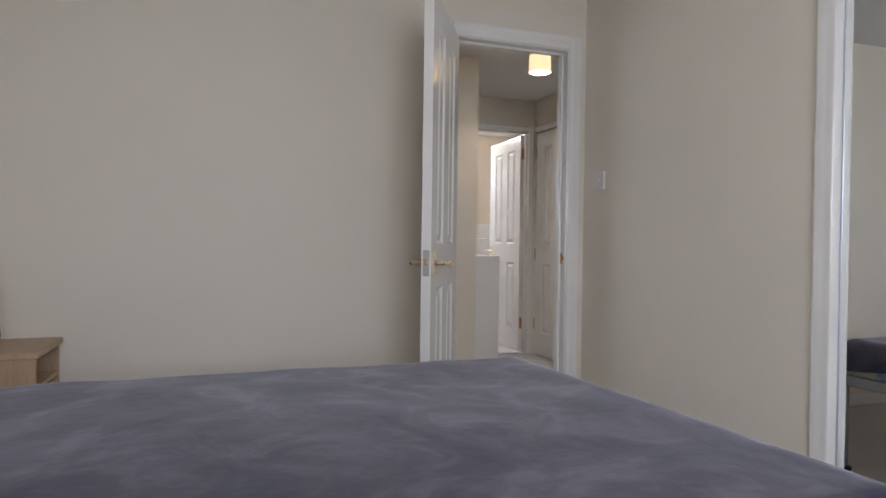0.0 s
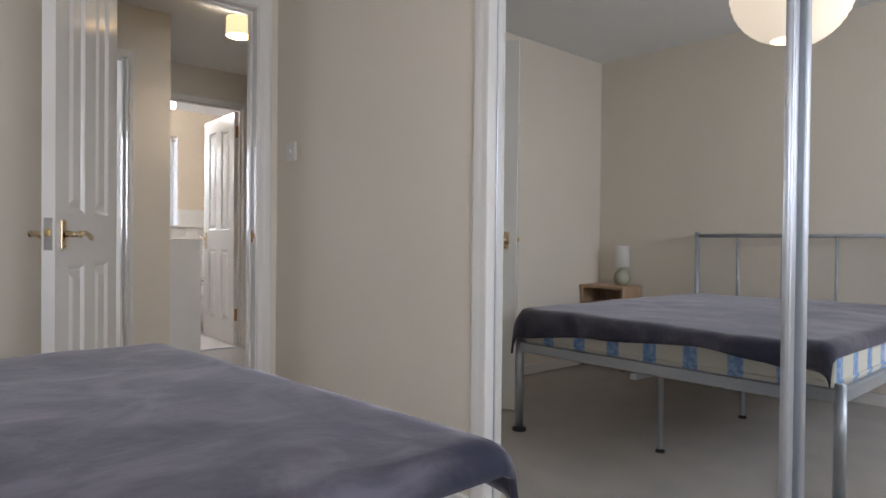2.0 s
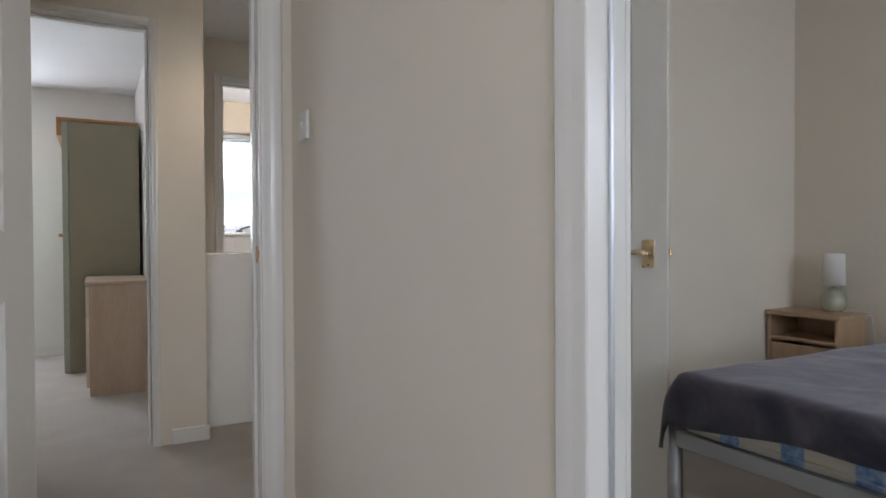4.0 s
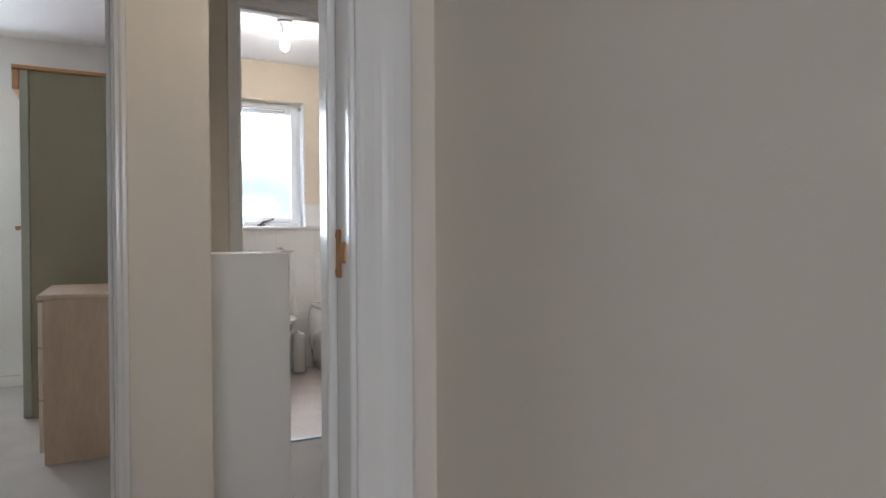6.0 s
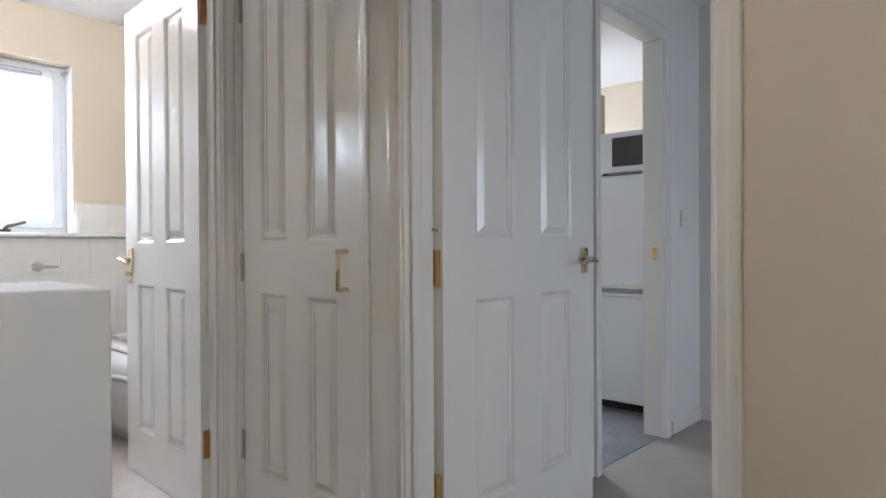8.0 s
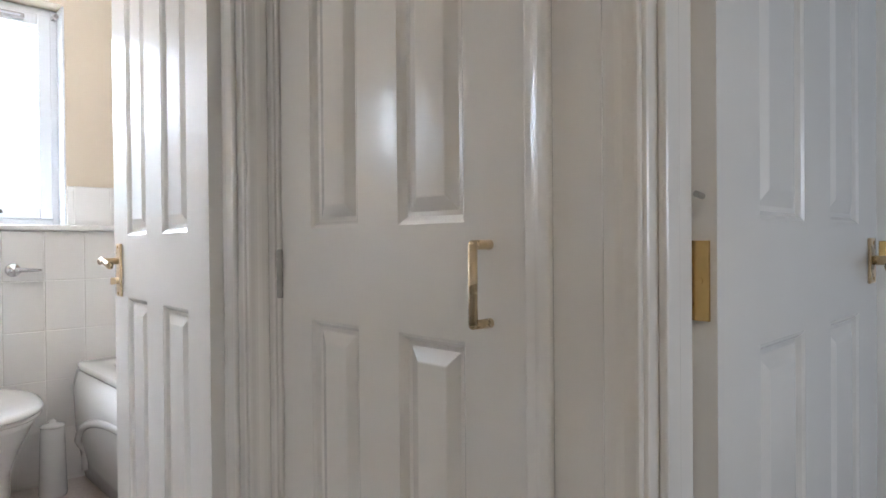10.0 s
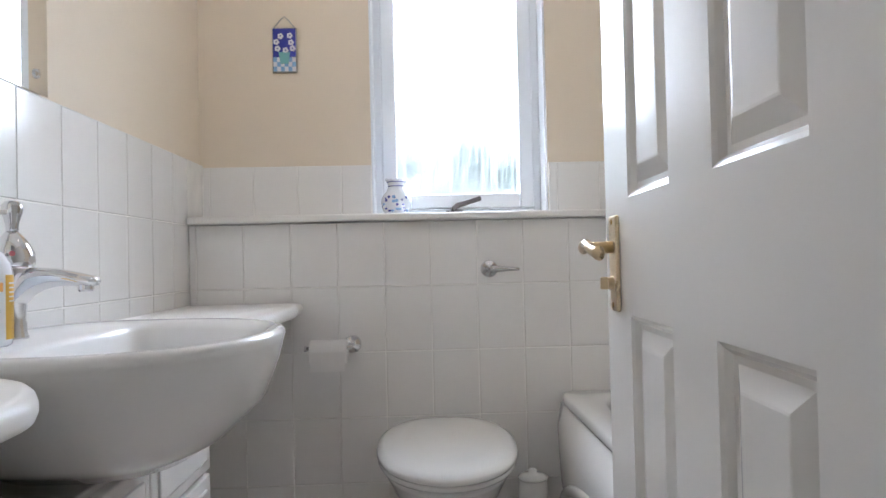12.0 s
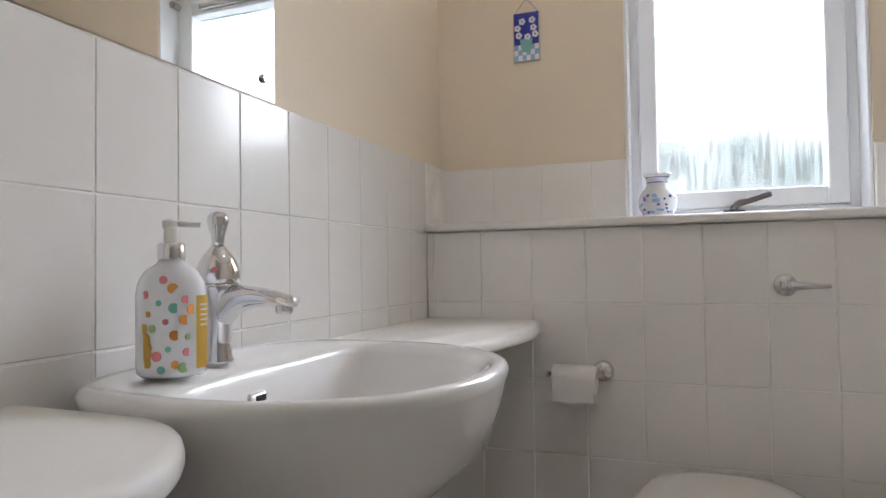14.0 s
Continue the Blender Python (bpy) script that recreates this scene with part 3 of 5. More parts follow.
# living room door, folded back against the wall
d5 = panel_door("door_5", (X_HALL + 0.118, 3.928, 0), 0.5, 0.83, "white four-panel living room door, folded back", knuckle=1, hinge_z=(0.282, 0.905, 1.80), mat=BRASS, plate=False)
part("catch", rod(bmesh.new(), (-0.004, -0.004, 1.01), (-0.022, -0.004, 1.012), 0.004), STEEL, d5, "small steel ball catch")

# strike plate on the bedroom door frame
sp = thing("strike_plate", (2.354, 2.590, 0.917), "tarnished brass strike plate let into the door frame", "strike plate")
part("plate", block(-0.0025, -0.011, -0.028, 0.0, 0.011, 0.028, 0.001), COPPER, sp)
part("lip", block(-0.0025, -0.026, -0.011, 0.004, -0.010, 0.014, 0.003, 2), COPPER, sp, "curved lip of the strike plate")
for z in (-0.021, 0.021):
    part("screw", rod(bmesh.new(), (-0.0022, 0, z), (-0.0034, 0, z), 0.0032), COPPER, sp)
sk = thing("strike_plate", (5.248, 4.095, 0.92), "small brass strike plate in the kitchen doorway", "strike plate")
part("plate", block(-0.003, -0.011, -0.03, 0.0, 0.011, 0.03, 0.001), BRASS, sk)


def light_switch(at, turn, label):
    root = thing("light_switch", at, label, "light switch", turn=turn)
    part("plate", block(-0.043, -0.010, -0.043, 0.043, 0, 0.043, 0.003, 2), PLASTIC, root)
    part("rocker", block(-0.006, -0.015, -0.012, 0.006, -0.0095, 0.012, 0.002), PLASTIC, root)


light_switch((X_SW, 2.40, 1.31), -90, "white plastic light switch on the bedroom wall")
light_switch((5.5, Y_KIT, 1.1), 0, "white plastic light switch on the living room wall")
th = thing("thermostat", (X_HALL, 2.83, 1.30), "white boxed room thermostat on the hall wall", "thermostat", turn=-90)
part("case", block(-0.05, -0.032, -0.04, 0.05, 0, 0.04, 0.005, 2), PLASTIC, th)
part("dial", rod(bmesh.new(), (0.005, -0.031, 0), (0.005, -0.042, 0), 0.018, n=20), PLASTIC, th, "round dial")

# ---- bedroom ----
wd = thing("mirrored_wardrobe", (0, 0, 0), "built-in wardrobe with sliding mirror doors in aluminium frames", "wardrobe")
wd["kind"] = "structure"
part("architrave", upright_moulding("y", 1.127, 1.188, X_SW, -1, 2.1175), GLOSS, wd, "white painted wardrobe architrave")
part("architrave", block(X_SW - 0.014, -0.72, 2.06, X_SW, 1.126, 2.118, 0.004), GLOSS, wd)
part("lining", block(X_SW - 0.002, 1.1275, 0, 2.60, 1.1320, 2.06, 0.001), GLOSS, wd)
part("lining", block(X_SW - 0.004, -0.66, 0, 2.60, -0.64, 2.06, 0.002), GLOSS, wd)
part("track", block(2.476, -0.64, 0.0, 2.60, 1.127, 0.012, 0.003), ALU, wd, "aluminium floor track")
part("track", block(2.476, -0.64, 2.02, 2.60, 1.127, 2.06, 0.003), ALU, wd)
for y0, y1, x in ((0.245, 1.1265, 2.490), (-0.635, 0.285, 2.528)):
    sd = part("sliding_door", block(x + 0.004, y0 + 0.02, 0.03, x + 0.012, y1 - 0.02, 2.0), RUBBER, wd)
    part("mirror", block(x + 0.0005, y0 + 0.015, 0.035, x + 0.0035, y1 - 0.004, 1.995), MIRROR, sd, "full-height mirror")
    for a, b in ((y0, y0 + 0.022), (y1 - (0.006 if y1 > 1 else 0.022), y1)):
        deep = 0.003 if b - a < 0.01 else 0.012
        bm = block(x - deep, a, 0.012, x + 0.016, b, 2.018, min(0.006, (b - a) / 3), 3)
        if deep > 0.01:
            rod(bm, (x - 0.011, (a + b) / 2, 0.012), (x - 0.011, (a + b) / 2, 2.018), 0.007, n=12)
        part("stile", bm, ALU, sd, "", True)
    for a, b in ((0.012, 0.04), (1.99, 2.018)):
        part("rail", block(x - 0.004, y0 + 0.022, a, x + 0.014, y1 - 0.022, b, 0.003), ALU, sd)

BX0, BX1, BY0, BY1 = -0.105, 1.66, 0.41, 1.742
bed = thing("bed_frame", (0, 0, 0), "silver tubular metal double bed frame on carpet", "bed")
for y in (BY0, BY1):
    part("side_rail", block(BX0, y - 0.014, 0.380, BX1, y + 0.014, 0.428, 0.004), SILVER, bed)
part("foot_rail", block(BX1 - 0.004, BY0, 0.380, BX1 + 0.014, BY1, 0.428, 0.004), SILVER, bed)
part("head_rail", block(BX0 - 0.014, BY0, 0.380, BX0 + 0.014, BY1, 0.428, 0.004), SILVER, bed)
for x, y in ((BX1, BY0), (BX1, BY1)):
    lg = part("leg", rod(bmesh.new(), (x, y, 0.018), (x, y, 0.440), 0.019, n=16), SILVER, bed, "", True)
    part("foot", turned([(0.032, 0.0), (0.034, 0.006), (0.032, 0.014), (0.020, 0.02)], 18, (x, y, 0)), RUBBER, lg, "round dark foot")
    part("cap", turned([(0.019, 0.439), (0.016, 0.445), (0.006, 0.447)], 16, (x, y, 0)), SILVER, lg)
for y in (BY0, BY1):
    ps = part("post", rod(bmesh.new(), (BX0, y, 0.018), (BX0, y, 0.972), 0.016, n=16), SILVER, bed, "", True)
    part("foot", turned([(0.032, 0.0), (0.034, 0.006), (0.032, 0.014), (0.020, 0.02)], 18, (BX0, y, 0)), RUBBER, ps)
    part("cap", turned([(0.018, 0.970), (0.018, 0.980), (0.010, 0.984)], 16, (BX0, y, 0)), SILVER, ps)
part("head_bar", rod(bmesh.new(), (BX0, BY0, 0.958), (BX0, BY1, 0.958), 0.012, n=14), SILVER, bed, "", True)
for k in range(1, 5):
    y = BY0 + (BY1 - BY0) * k / 5
    part("spindle", rod(bmesh.new(), (BX0, y, 0.38), (BX0, y, 0.955), 0.009, n=10), SILVER, bed, "", True)
part("centre_beam", block(BX0, 1.12, 0.345, BX1, 1.15, 0.375, 0.003), SILVER, bed)
for x in (0.60, 1.43):
    mid = part("centre_leg", rod(bmesh.new(), (x, 1.137, 0.012), (x, 1.137, 0.35), 0.011, n=12), SILVER, bed, "thin centre support leg")
    part("foot", turned([(0.02, 0.0), (0.021, 0.006), (0.013, 0.014)], 14, (x, 1.137, 0)), RUBBER, mid)
for k in range(12):
    x = BX0 + 0.1 + k * 0.145
    part("slat", block(x, BY0 + 0.012, 0.391, x + 0.07, BY1 - 0.012, 0.3995, 0.002), BIRCH, bed)

bm = block(BX0 + 0.02, BY0 + 0.016, 0.402, BX1 - 0.006, BY1 - 0.016, 0.566, 0.030, 4)
bmesh.ops.subdivide_edges(bm, edges=[e for e in bm.edges if e.calc_length() > 0.5], cuts=24, use_grid_fill=True)
for v in bm.verts:
    v.co.z += 0.003 * math.sin(v.co.x * 23) * math.sin(v.co.y * 21)
mattress = thing("mattress", (0, 0, 0), "cream mattress with blue woven stripes", "mattress")
part("body", bm, TICKING, mattress, "", True)
for z in (0.442, 0.540):
    bm = bmesh.new()
    for a, b in (((BX0 + 0.05, BY0 + 0.014), (BX1 - 0.04, BY0 + 0.014)), ((BX1 - 0.005, BY0 + 0.05), (BX1 - 0.005, BY1 - 0.05)), ((BX0 + 0.05, BY1 - 0.014), (BX1 - 0.04, BY1 - 0.014))):
        rod(bm, (*a, z), (*b, z), 0.005, n=8)
    part("piping", bm, TICKING, mattress)


def drape():
    """The throw: flat over the mattress, folding over its edges, with soft creases."""
    bm = bmesh.new()
    nx, ny = 96, 84
    over_a, over_b = 0.03, 0.09
    x0, x1, y0, y1 = BX0 + 0.02, BX1 + 0.008, BY0 + 0.0, BY1 + 0.0
    lx, ly = x1 - x0, y1 - y0
    grid = []
    for i in range(nx + 1):
        row = []
        for j in range(ny + 1):
            v = -over_a + (ly + over_a + over_b) * j / ny
            edge = float(np.interp(v, (0.0, 0.16, 0.42, 0.72, 1.0, 1.25, 1.36), (0.078, 0.050, 0.040, 0.058, 0.084, 0.110, 0.120))) + 0.004 * math.sin(v * 11)
            u = (lx + edge) * i / nx
            x, y, z = x0 + u, y0 + v, 0.580
            r = 0.028

            def fold(d):
                if d < -r:
                    return d, 0.0
                a = min((d + r) / r, math.pi / 2)
                rest = max(0.0, d + r - r * math.pi / 2)
                return -r + r * math.sin(a) + rest * 0.22, -(r - r * math.cos(a)) - rest * 0.99

            du, dz1 = fold(u - lx)
            dv, dz2 = fold(v - ly)
            dw, dz3 = fold(-v)
            x = x0 + lx + du
            y = y0 + ly + dv if v > ly / 2 else y0 - dw
            x += 0.105 * max(0.0, 1 - v / ly) ** 0.8 * min(1.0, max(0.0, u / lx)) ** 4
            n1 = noise.noise(Vector((u * 2.2, v * 2.0, 0.3)))
            n2 = noise.noise(Vector((u * 7 + 3, v * 6, 1.7)))
            n3 = abs(noise.noise(Vector((u * 3.1 - v * 2.2, v * 1.3 + u, 4.4))))
            flat = 1.0 if dz1 == 0 and dz2 == 0 and dz3 == 0 else 0.25
            z += max(dz1 + dz2 + dz3, -0.21) + flat * (0.010 * n1 + 0.004 * n2 + 0.010 * max(0, 0.12 - n3)) + 0.016 * math.sin(math.pi * min(max(u / lx, 0), 1)) * math.sin(math.pi * min(max(v / ly, 0), 1))
            z -= 0.012 * max(0.0, 1 - u / lx)
            if dz1 < -0.02:
                x += 0.008 * math.sin(v * 17 + n1 * 5) + 0.006
            if dz2 < -0.02:
                y += 0.006 * math.sin(u * 15) + 0.004
            row.append(bm.verts.new((x, y, z)))
        grid.append(row)
    for i in range(nx):
        for j in range(ny):
            bm.faces.new((grid[i][j], grid[i + 1][j], grid[i + 1][j + 1], grid[i][j + 1]))
    return bm


throw = single("throw_blanket", drape(), FLEECE, "dark grey plush fleece throw spread over the mattress", "blanket", True)
sol = throw.modifiers.new("thickness", "SOLIDIFY")
sol.thickness, sol.offset = 0.010, 1.0

ns = thing("bedside_table", (0, 0, 0), "light oak bedside table with an open shelf above a drawer", "bedside table")
NX0, NX1, NY0, NY1, NZ = -0.154, 0.082, 2.180, 2.534, 0.599
part("top", block(NX0, NY0 - 0.012, NZ - 0.022, NX1 + 0.012, NY1 + 0.005, NZ, 0.004, 2), OAK, ns)
part("side_panel", block(NX0, NY0, 0, NX1, NY0 + 0.018, NZ - 0.022, 0.002), OAK, ns)
part("side_panel", block(NX0, NY1 - 0.018, 0, NX1, NY1, NZ - 0.022, 0.002), OAK, ns)
part("back_panel", block(NX0, NY0 + 0.018, 0.04, NX0 + 0.008, NY1 - 0.018, NZ - 0.022), OAK, ns)
part("shelf", block(NX0 + 0.008, NY0 + 0.018, 0.455, NX1 - 0.003, NY1 - 0.018, 0.471, 0.002), OAK, ns)
part("shelf", block(NX0 + 0.008, NY0 + 0.018, 0.06, NX1 - 0.003, NY1 - 0.018, 0.078, 0.002), OAK, ns)
dr = part("drawer_front", block(NX1 - 0.018, NY0 + 0.021, 0.085, NX1, NY1 - 0.021, 0.440, 0.003), OAK, ns)
part("knob", turned([(0.006, 0), (0.007, 0.012), (0.014, 0.016), (0.014, 0.022), (0.006, 0.026)], 14, (NX1, (NY0 + NY1) / 2, 0.27)), OAK, dr)

lamp = thing("table_lamp", (-0.116, 2.315, NZ), "small table lamp, celadon glazed base and white drum shade", "table lamp")
part("base", turned([(0.040, 0.0), (0.052, 0.012), (0.060, 0.04), (0.056, 0.075), (0.040, 0.1), (0.020, 0.112), (0.012, 0.12)], 28), CELADON, lamp, "round celadon glazed ceramic base", True)
part("stem", rod(bmesh.new(), (0, 0, 0.118), (0, 0, 0.155), 0.008), PALEBRASS, lamp)
bm = turned([(0.052, 0.13), (0.049, 0.285)], 28)
bmesh.ops.delete(bm, geom=[f for f in bm.faces if len(f.verts) > 4], context="FACES")
sh = part("shade", bm, LINEN, lamp, "white fabric drum shade", True)
so = sh.modifiers.new("thickness", "SOLIDIFY")
so.thickness = 0.002
cable = bpy.data.curves.new("lamp_cable", "CURVE")
cable.dimensions, cable.bevel_depth = "3D", 0.003
spl = cable.splines.new("BEZIER")
spl.bezier_points.add(3)
for bp, co in zip(spl.bezier_points, ((-0.12, 2.27, NZ + 0.004), (-0.135, 2.165, NZ + 0.004), (-0.138, 2.14, NZ - 0.08), (-0.148, 2.138, 0.2))):
    bp.co, bp.handle_left_type, bp.handle_right_type = co, "AUTO", "AUTO"
cable.materials.append(PLASTIC)
tagged(new("lamp_cable", cable), "thin white lamp cable hanging behind the bedside table", "cable")


def lantern(at, r):
    """A ribbed paper globe on a ceiling flex."""
    root = thing("paper_lantern", at, "round ribbed white paper lantern, lit", "pendant lamp")
    prof = [(max(0.055, r * math.sin(math.pi * k / 44)) * (1.0 if k % 2 == 0 else 0.976), -r * math.cos(math.pi * k / 44)) for k in range(4, 41)]
    bm = turned(prof, 48)
    bmesh.ops.delete(bm, geom=[f for f in bm.faces if len(f.verts) > 4], context="FACES")
    sh = part("globe", bm, RICE, root, "warm glowing rice paper globe", True)
    sh.visible_shadow = False
    part("flex", rod(bmesh.new(), (0, 0, r * 0.9), (0, 0, CEIL - at[2] - 0.02), 0.004), PLASTIC, root)
    part("ceiling_rose", turned([(0.04, CEIL - at[2] - 0.03), (0.045, CEIL - at[2] - 0.005), (0.045, CEIL - at[2] - 0.001)], 24), PLASTIC, root)


lantern((1.15, 0.75, 1.965), 0.226)


def window_unit(name, x0, x1, z0, z1, y, label, glass, sash=0.045, mullions=(), depth=0.06):
    """A plastic-framed window in a wall along x."""
    root = thing(name, (0, 0, 0), label, "window")
    root["kind"] = "structure"
    f = 0.03
    for a in ((x0, z0, x0 + f, z1), (x1 - f, z0, x1, z1), (x0 + f, z1 - f, x1 - f, z1), (x0 + f, z0, x1 - f, z0 + f)):
        part("frame", block(a[0], y - depth / 2, a[1], a[2], y + depth / 2, a[3], 0.004, 2), UPVC, root)
    cuts = [x0 + f, *mullions, x1 - f]
    for a, b in zip(cuts, cuts[1:]):
        s = part("sash", block(a, y - depth / 2 - 0.012, z0 + f, a + sash, y + depth / 2 - 0.01, z1 - f, 0.005, 2), UPVC, root)
        part("sash_side", block(b - sash, y - depth / 2 - 0.012, z0 + f, b, y + depth / 2 - 0.01, z1 - f, 0.005, 2), UPVC, s)
        part("sash_top", block(a + sash, y - depth / 2 - 0.012, z1 - f - sash, b - sash, y + depth / 2 - 0.01, z1 - f, 0.005, 2), UPVC, s)
        part("sash_bottom", block(a + sash, y - depth / 2 - 0.012, z0 + f, b - sash, y + depth / 2 - 0.01, z0 + f + sash, 0.005, 2), UPVC, s)
        bm = block(-(b - a) / 2 + sash, -0.003, 0, (b - a) / 2 - sash, 0.003, z1 - z0 - 2 * f - 2 * sash)
        pane = part("pane", bm, glass, s)
        pane.location = ((a + b) / 2, y, z0 + f + sash)
        pane.visible_shadow = False
    return root


window_unit("window_1", 0.2, 1.7, 0.85, 2.0, -1.43, "white plastic bedroom window", CLEAR, mullions=(0.95,))
window_unit("window_2", 0.3, 1.4, 0.9, 2.0, 6.90, "white plastic second bedroom window", CLEAR)
window_unit("window_3", 3.6, 5.4, 0.7, 2.05, -1.43, "white plastic living room window", CLEAR, mullions=(4.5,))
# unseen kitchen window, added to go with the kitchen lamp
window_unit("window_4", 5.8, 6.8, 1.0, 2.0, 6.45, "added white plastic kitchen window, out of view", CLEAR)

# ---- hall ----
hl = thing("hall_pendant", (2.585, 3.28, 0), "small cream drum shade pendant lamp, lit", "pendant lamp")
bm = turned([(0.070, 2.078), (0.067, 2.185)], 32)
bmesh.ops.delete(bm, geom=[f for f in bm.faces if len(f.verts) > 4], context="FACES")
part("shade", bm, SHADE, hl, "cream fabric drum shade, glowing", True)
part("bulb", turned([(0.012, 2.165), (0.028, 2.13), (0.026, 2.10), (0.010, 2.085)][::-1], 18), DIFFUSER, hl, "lit bulb").visible_shadow = False
part("flex", rod(bmesh.new(), (0, 0, 2.165), (0, 0, CEIL - 0.01), 0.004), PLASTIC, hl)
part("ceiling_rose", turned([(0.034, CEIL - 0.03), (0.04, CEIL - 0.004), (0.04, CEIL - 0.001)], 20), PLASTIC, hl)

# ---- second bedroom ----
ch = thing("chest_of_drawers", (0, 0, 0), "birch veneer chest of three drawers", "chest of drawers")
CX0, CX1, CY0, CY1, CH = 1.835, 2.20, 4.985, 5.70, 0.715
part("side_panel", block(CX0 + 0.018, CY0, 0, CX1, CY0 + 0.018, CH - 0.02, 0.002), BIRCH, ch)
part("side_panel", block(CX0 + 0.018, CY1 - 0.018, 0, CX1, CY1, CH - 0.02, 0.002), BIRCH, ch)
part("top", block(CX0 - 0.004, CY0 - 0.006, CH - 0.02, CX1, CY1 + 0.006, CH, 0.003), BIRCH, ch)
part("back_panel", block(CX1 - 0.006, CY0 + 0.018, 0.03, CX1, CY1 - 0.018, CH - 0.02), BIRCH, ch)
for z0, z1 in ((0.055, 0.27), (0.278, 0.49), (0.498, 0.685)):
    part("drawer_front", block(CX0, CY0 + 0.002, z0, CX0 + 0.018, CY1 - 0.002, z1, 0.003), PALEBIRCH, ch, "paler birch drawer front")
part("plinth", block(CX0 + 0.03, CY0 + 0.018, 0, CX0 + 0.045, CY1 - 0.018, 0.05), BIRCH, ch)
wr = thing("wardrobe", (0, 0, 0), "olive panelled wardrobe with an orange pine top edge", "wardrobe")
WX0, WX1, WY0, WY1, WH = 1.728, 2.19, 5.86, 6.72, 1.868
part("side_panel", block(WX0, WY0, 0.0, WX1, WY0 + 0.018, WH - 0.022, 0.002), OLIVE, wr)
part("side_panel", block(WX0, WY1 - 0.018, 0.0, WX1, WY1, WH - 0.022, 0.002), OLIVE, wr)
part("back_panel", block(WX1 - 0.008, WY0 + 0.018, 0.04, WX1, WY1 - 0.018, WH - 0.022), RUBBER, wr)
part("base", block(WX0 + 0.02, WY0 + 0.018, 0.04, WX1 - 0.008, WY1 - 0.018, 0.06), OLIVE, wr)
part("top", block(WX0 - 0.075, WY0 - 0.012, WH - 0.022, WX1, WY1 + 0.01, WH, 0.003), PINE, wr, "orange pine top edge")
part("cornice", block(WX0 - 0.075, WY0 + 0.0, WH - 0.13, WX0 - 0.045, WY1, WH - 0.022, 0.003), PINE, wr, "pale pine front rail")
for a, b in ((WY0 - 0.004, (WY0 + WY1) / 2 - 0.002), ((WY0 + WY1) / 2 + 0.002, WY1)):
    dd = part("door", block(WX0 - 0.043, a, 0.005, WX0 - 0.002, b, WH - 0.024, 0.004), SAGE, wr, "sage green wardrobe door")
    part("knob", turned([(0.006, 0), (0.013, 0.01), (0.013, 0.02), (0.004, 0.024)], 12, (WX0 - 0.06, a + 0.04, 1.0)), PINE, dd, "small orange wooden knob")

# ---- kitchen ----
fr = thing("fridge_freezer", (0, 0, 0), "white upright fridge freezer on a black plinth", "fridge freezer")
FX, FY0, FY1, FH = 5.56, 4.20, 4.75, 1.37
part("body", block(FX + 0.055, FY0, 0.05, FX + 0.6, FY1, FH, 0.006, 2), FRIDGE, fr)
part("plinth", block(FX + 0.06, FY0 + 0.01, 0.004, FX + 0.56, FY1 - 0.01, 0.05), RUBBER, fr, "black plinth")
for z0, z1 in ((0.055, 0.685), (0.71, FH - 0.01)):
    d = part("door", block(FX, FY0, z0, FX + 0.05, FY1, z1, 0.012, 3), FRIDGE, fr)
    zz = z1 - 0.012 if z1 < 1 else z0 + 0.012
    part("grip", block(FX - 0.008, FY0 + 0.06, zz - 0.012, FX + 0.002, FY1 - 0.06, zz + 0.012, 0.004), PLASTIC, d, "moulded door grip")
mw = thing("microwave_oven", (0, 0, 0), "white microwave oven with a dark glass door", "microwave")
part("case", block(FX + 0.02, FY0 + 0.01, FH + 0.012, FX + 0.36, FY0 + 0.40, FH + 0.245, 0.006, 2), FRIDGE, mw)
part("door", block(FX + 0.008, FY0 + 0.03, FH + 0.045, FX + 0.0195, FY0 + 0.295, FH + 0.212, 0.003), SCREEN, mw, "dark glass microwave door")
for y in (FY0 + 0.05, FY0 + 0.36):
    for x in (FX + 0.05, FX + 0.32):
        part("foot", rod(bmesh.new(), (x, y, FH), (x, y, FH + 0.013), 0.012), RUBBER, mw)
kc = thing("wall_cupboard", (0, 0, 0), "beech veneer kitchen wall cupboard above the worktop", "wall cupboard")
part("body", block(5.76, 4.80, 1.37, 6.06, 5.55, 1.96, 0.002), BIRCH, kc)
for a, b in ((4.80, 5.17), (5.18, 5.55)):
    part("door", block(5.74, a + 0.002, 1.372, 5.758, b, 1.958, 0.003), BIRCH, kc)

# ---- bathroom ----
single("window_ledge", block(X_BL + 0.013, 6.478, 1.020, 4.248, 6.735, 1.043, 0.006, 2), LAMINATE, "narrow cream laminate ledge above the boxed-in cistern", "ledge", kind="structure")
bw = window_unit("window_5", 2.824, 3.410, 1.044, 1.983, 6.785, "white plastic bathroom window, its lower half misted", FOGGED, sash=0.050, depth=0.07)
for x0, x1, p in ((2.8225, 2.830, "reveal_trim"), (3.404, 3.4115, "reveal_trim")):
    part(p, block(x0, 6.655, 1.044, x1, 6.748, 1.98, 0.001), UPVC, bw)
tv = part("trickle_vent", block(2.95, 6.715, 1.915, 3.28, 6.738, 1.937, 0.005, 2), STEEL, bw, "grey metal trickle vent")
part("vent_bar", block(2.965, 6.708, 1.921, 3.265, 6.716, 1.931, 0.003), ALU, tv)
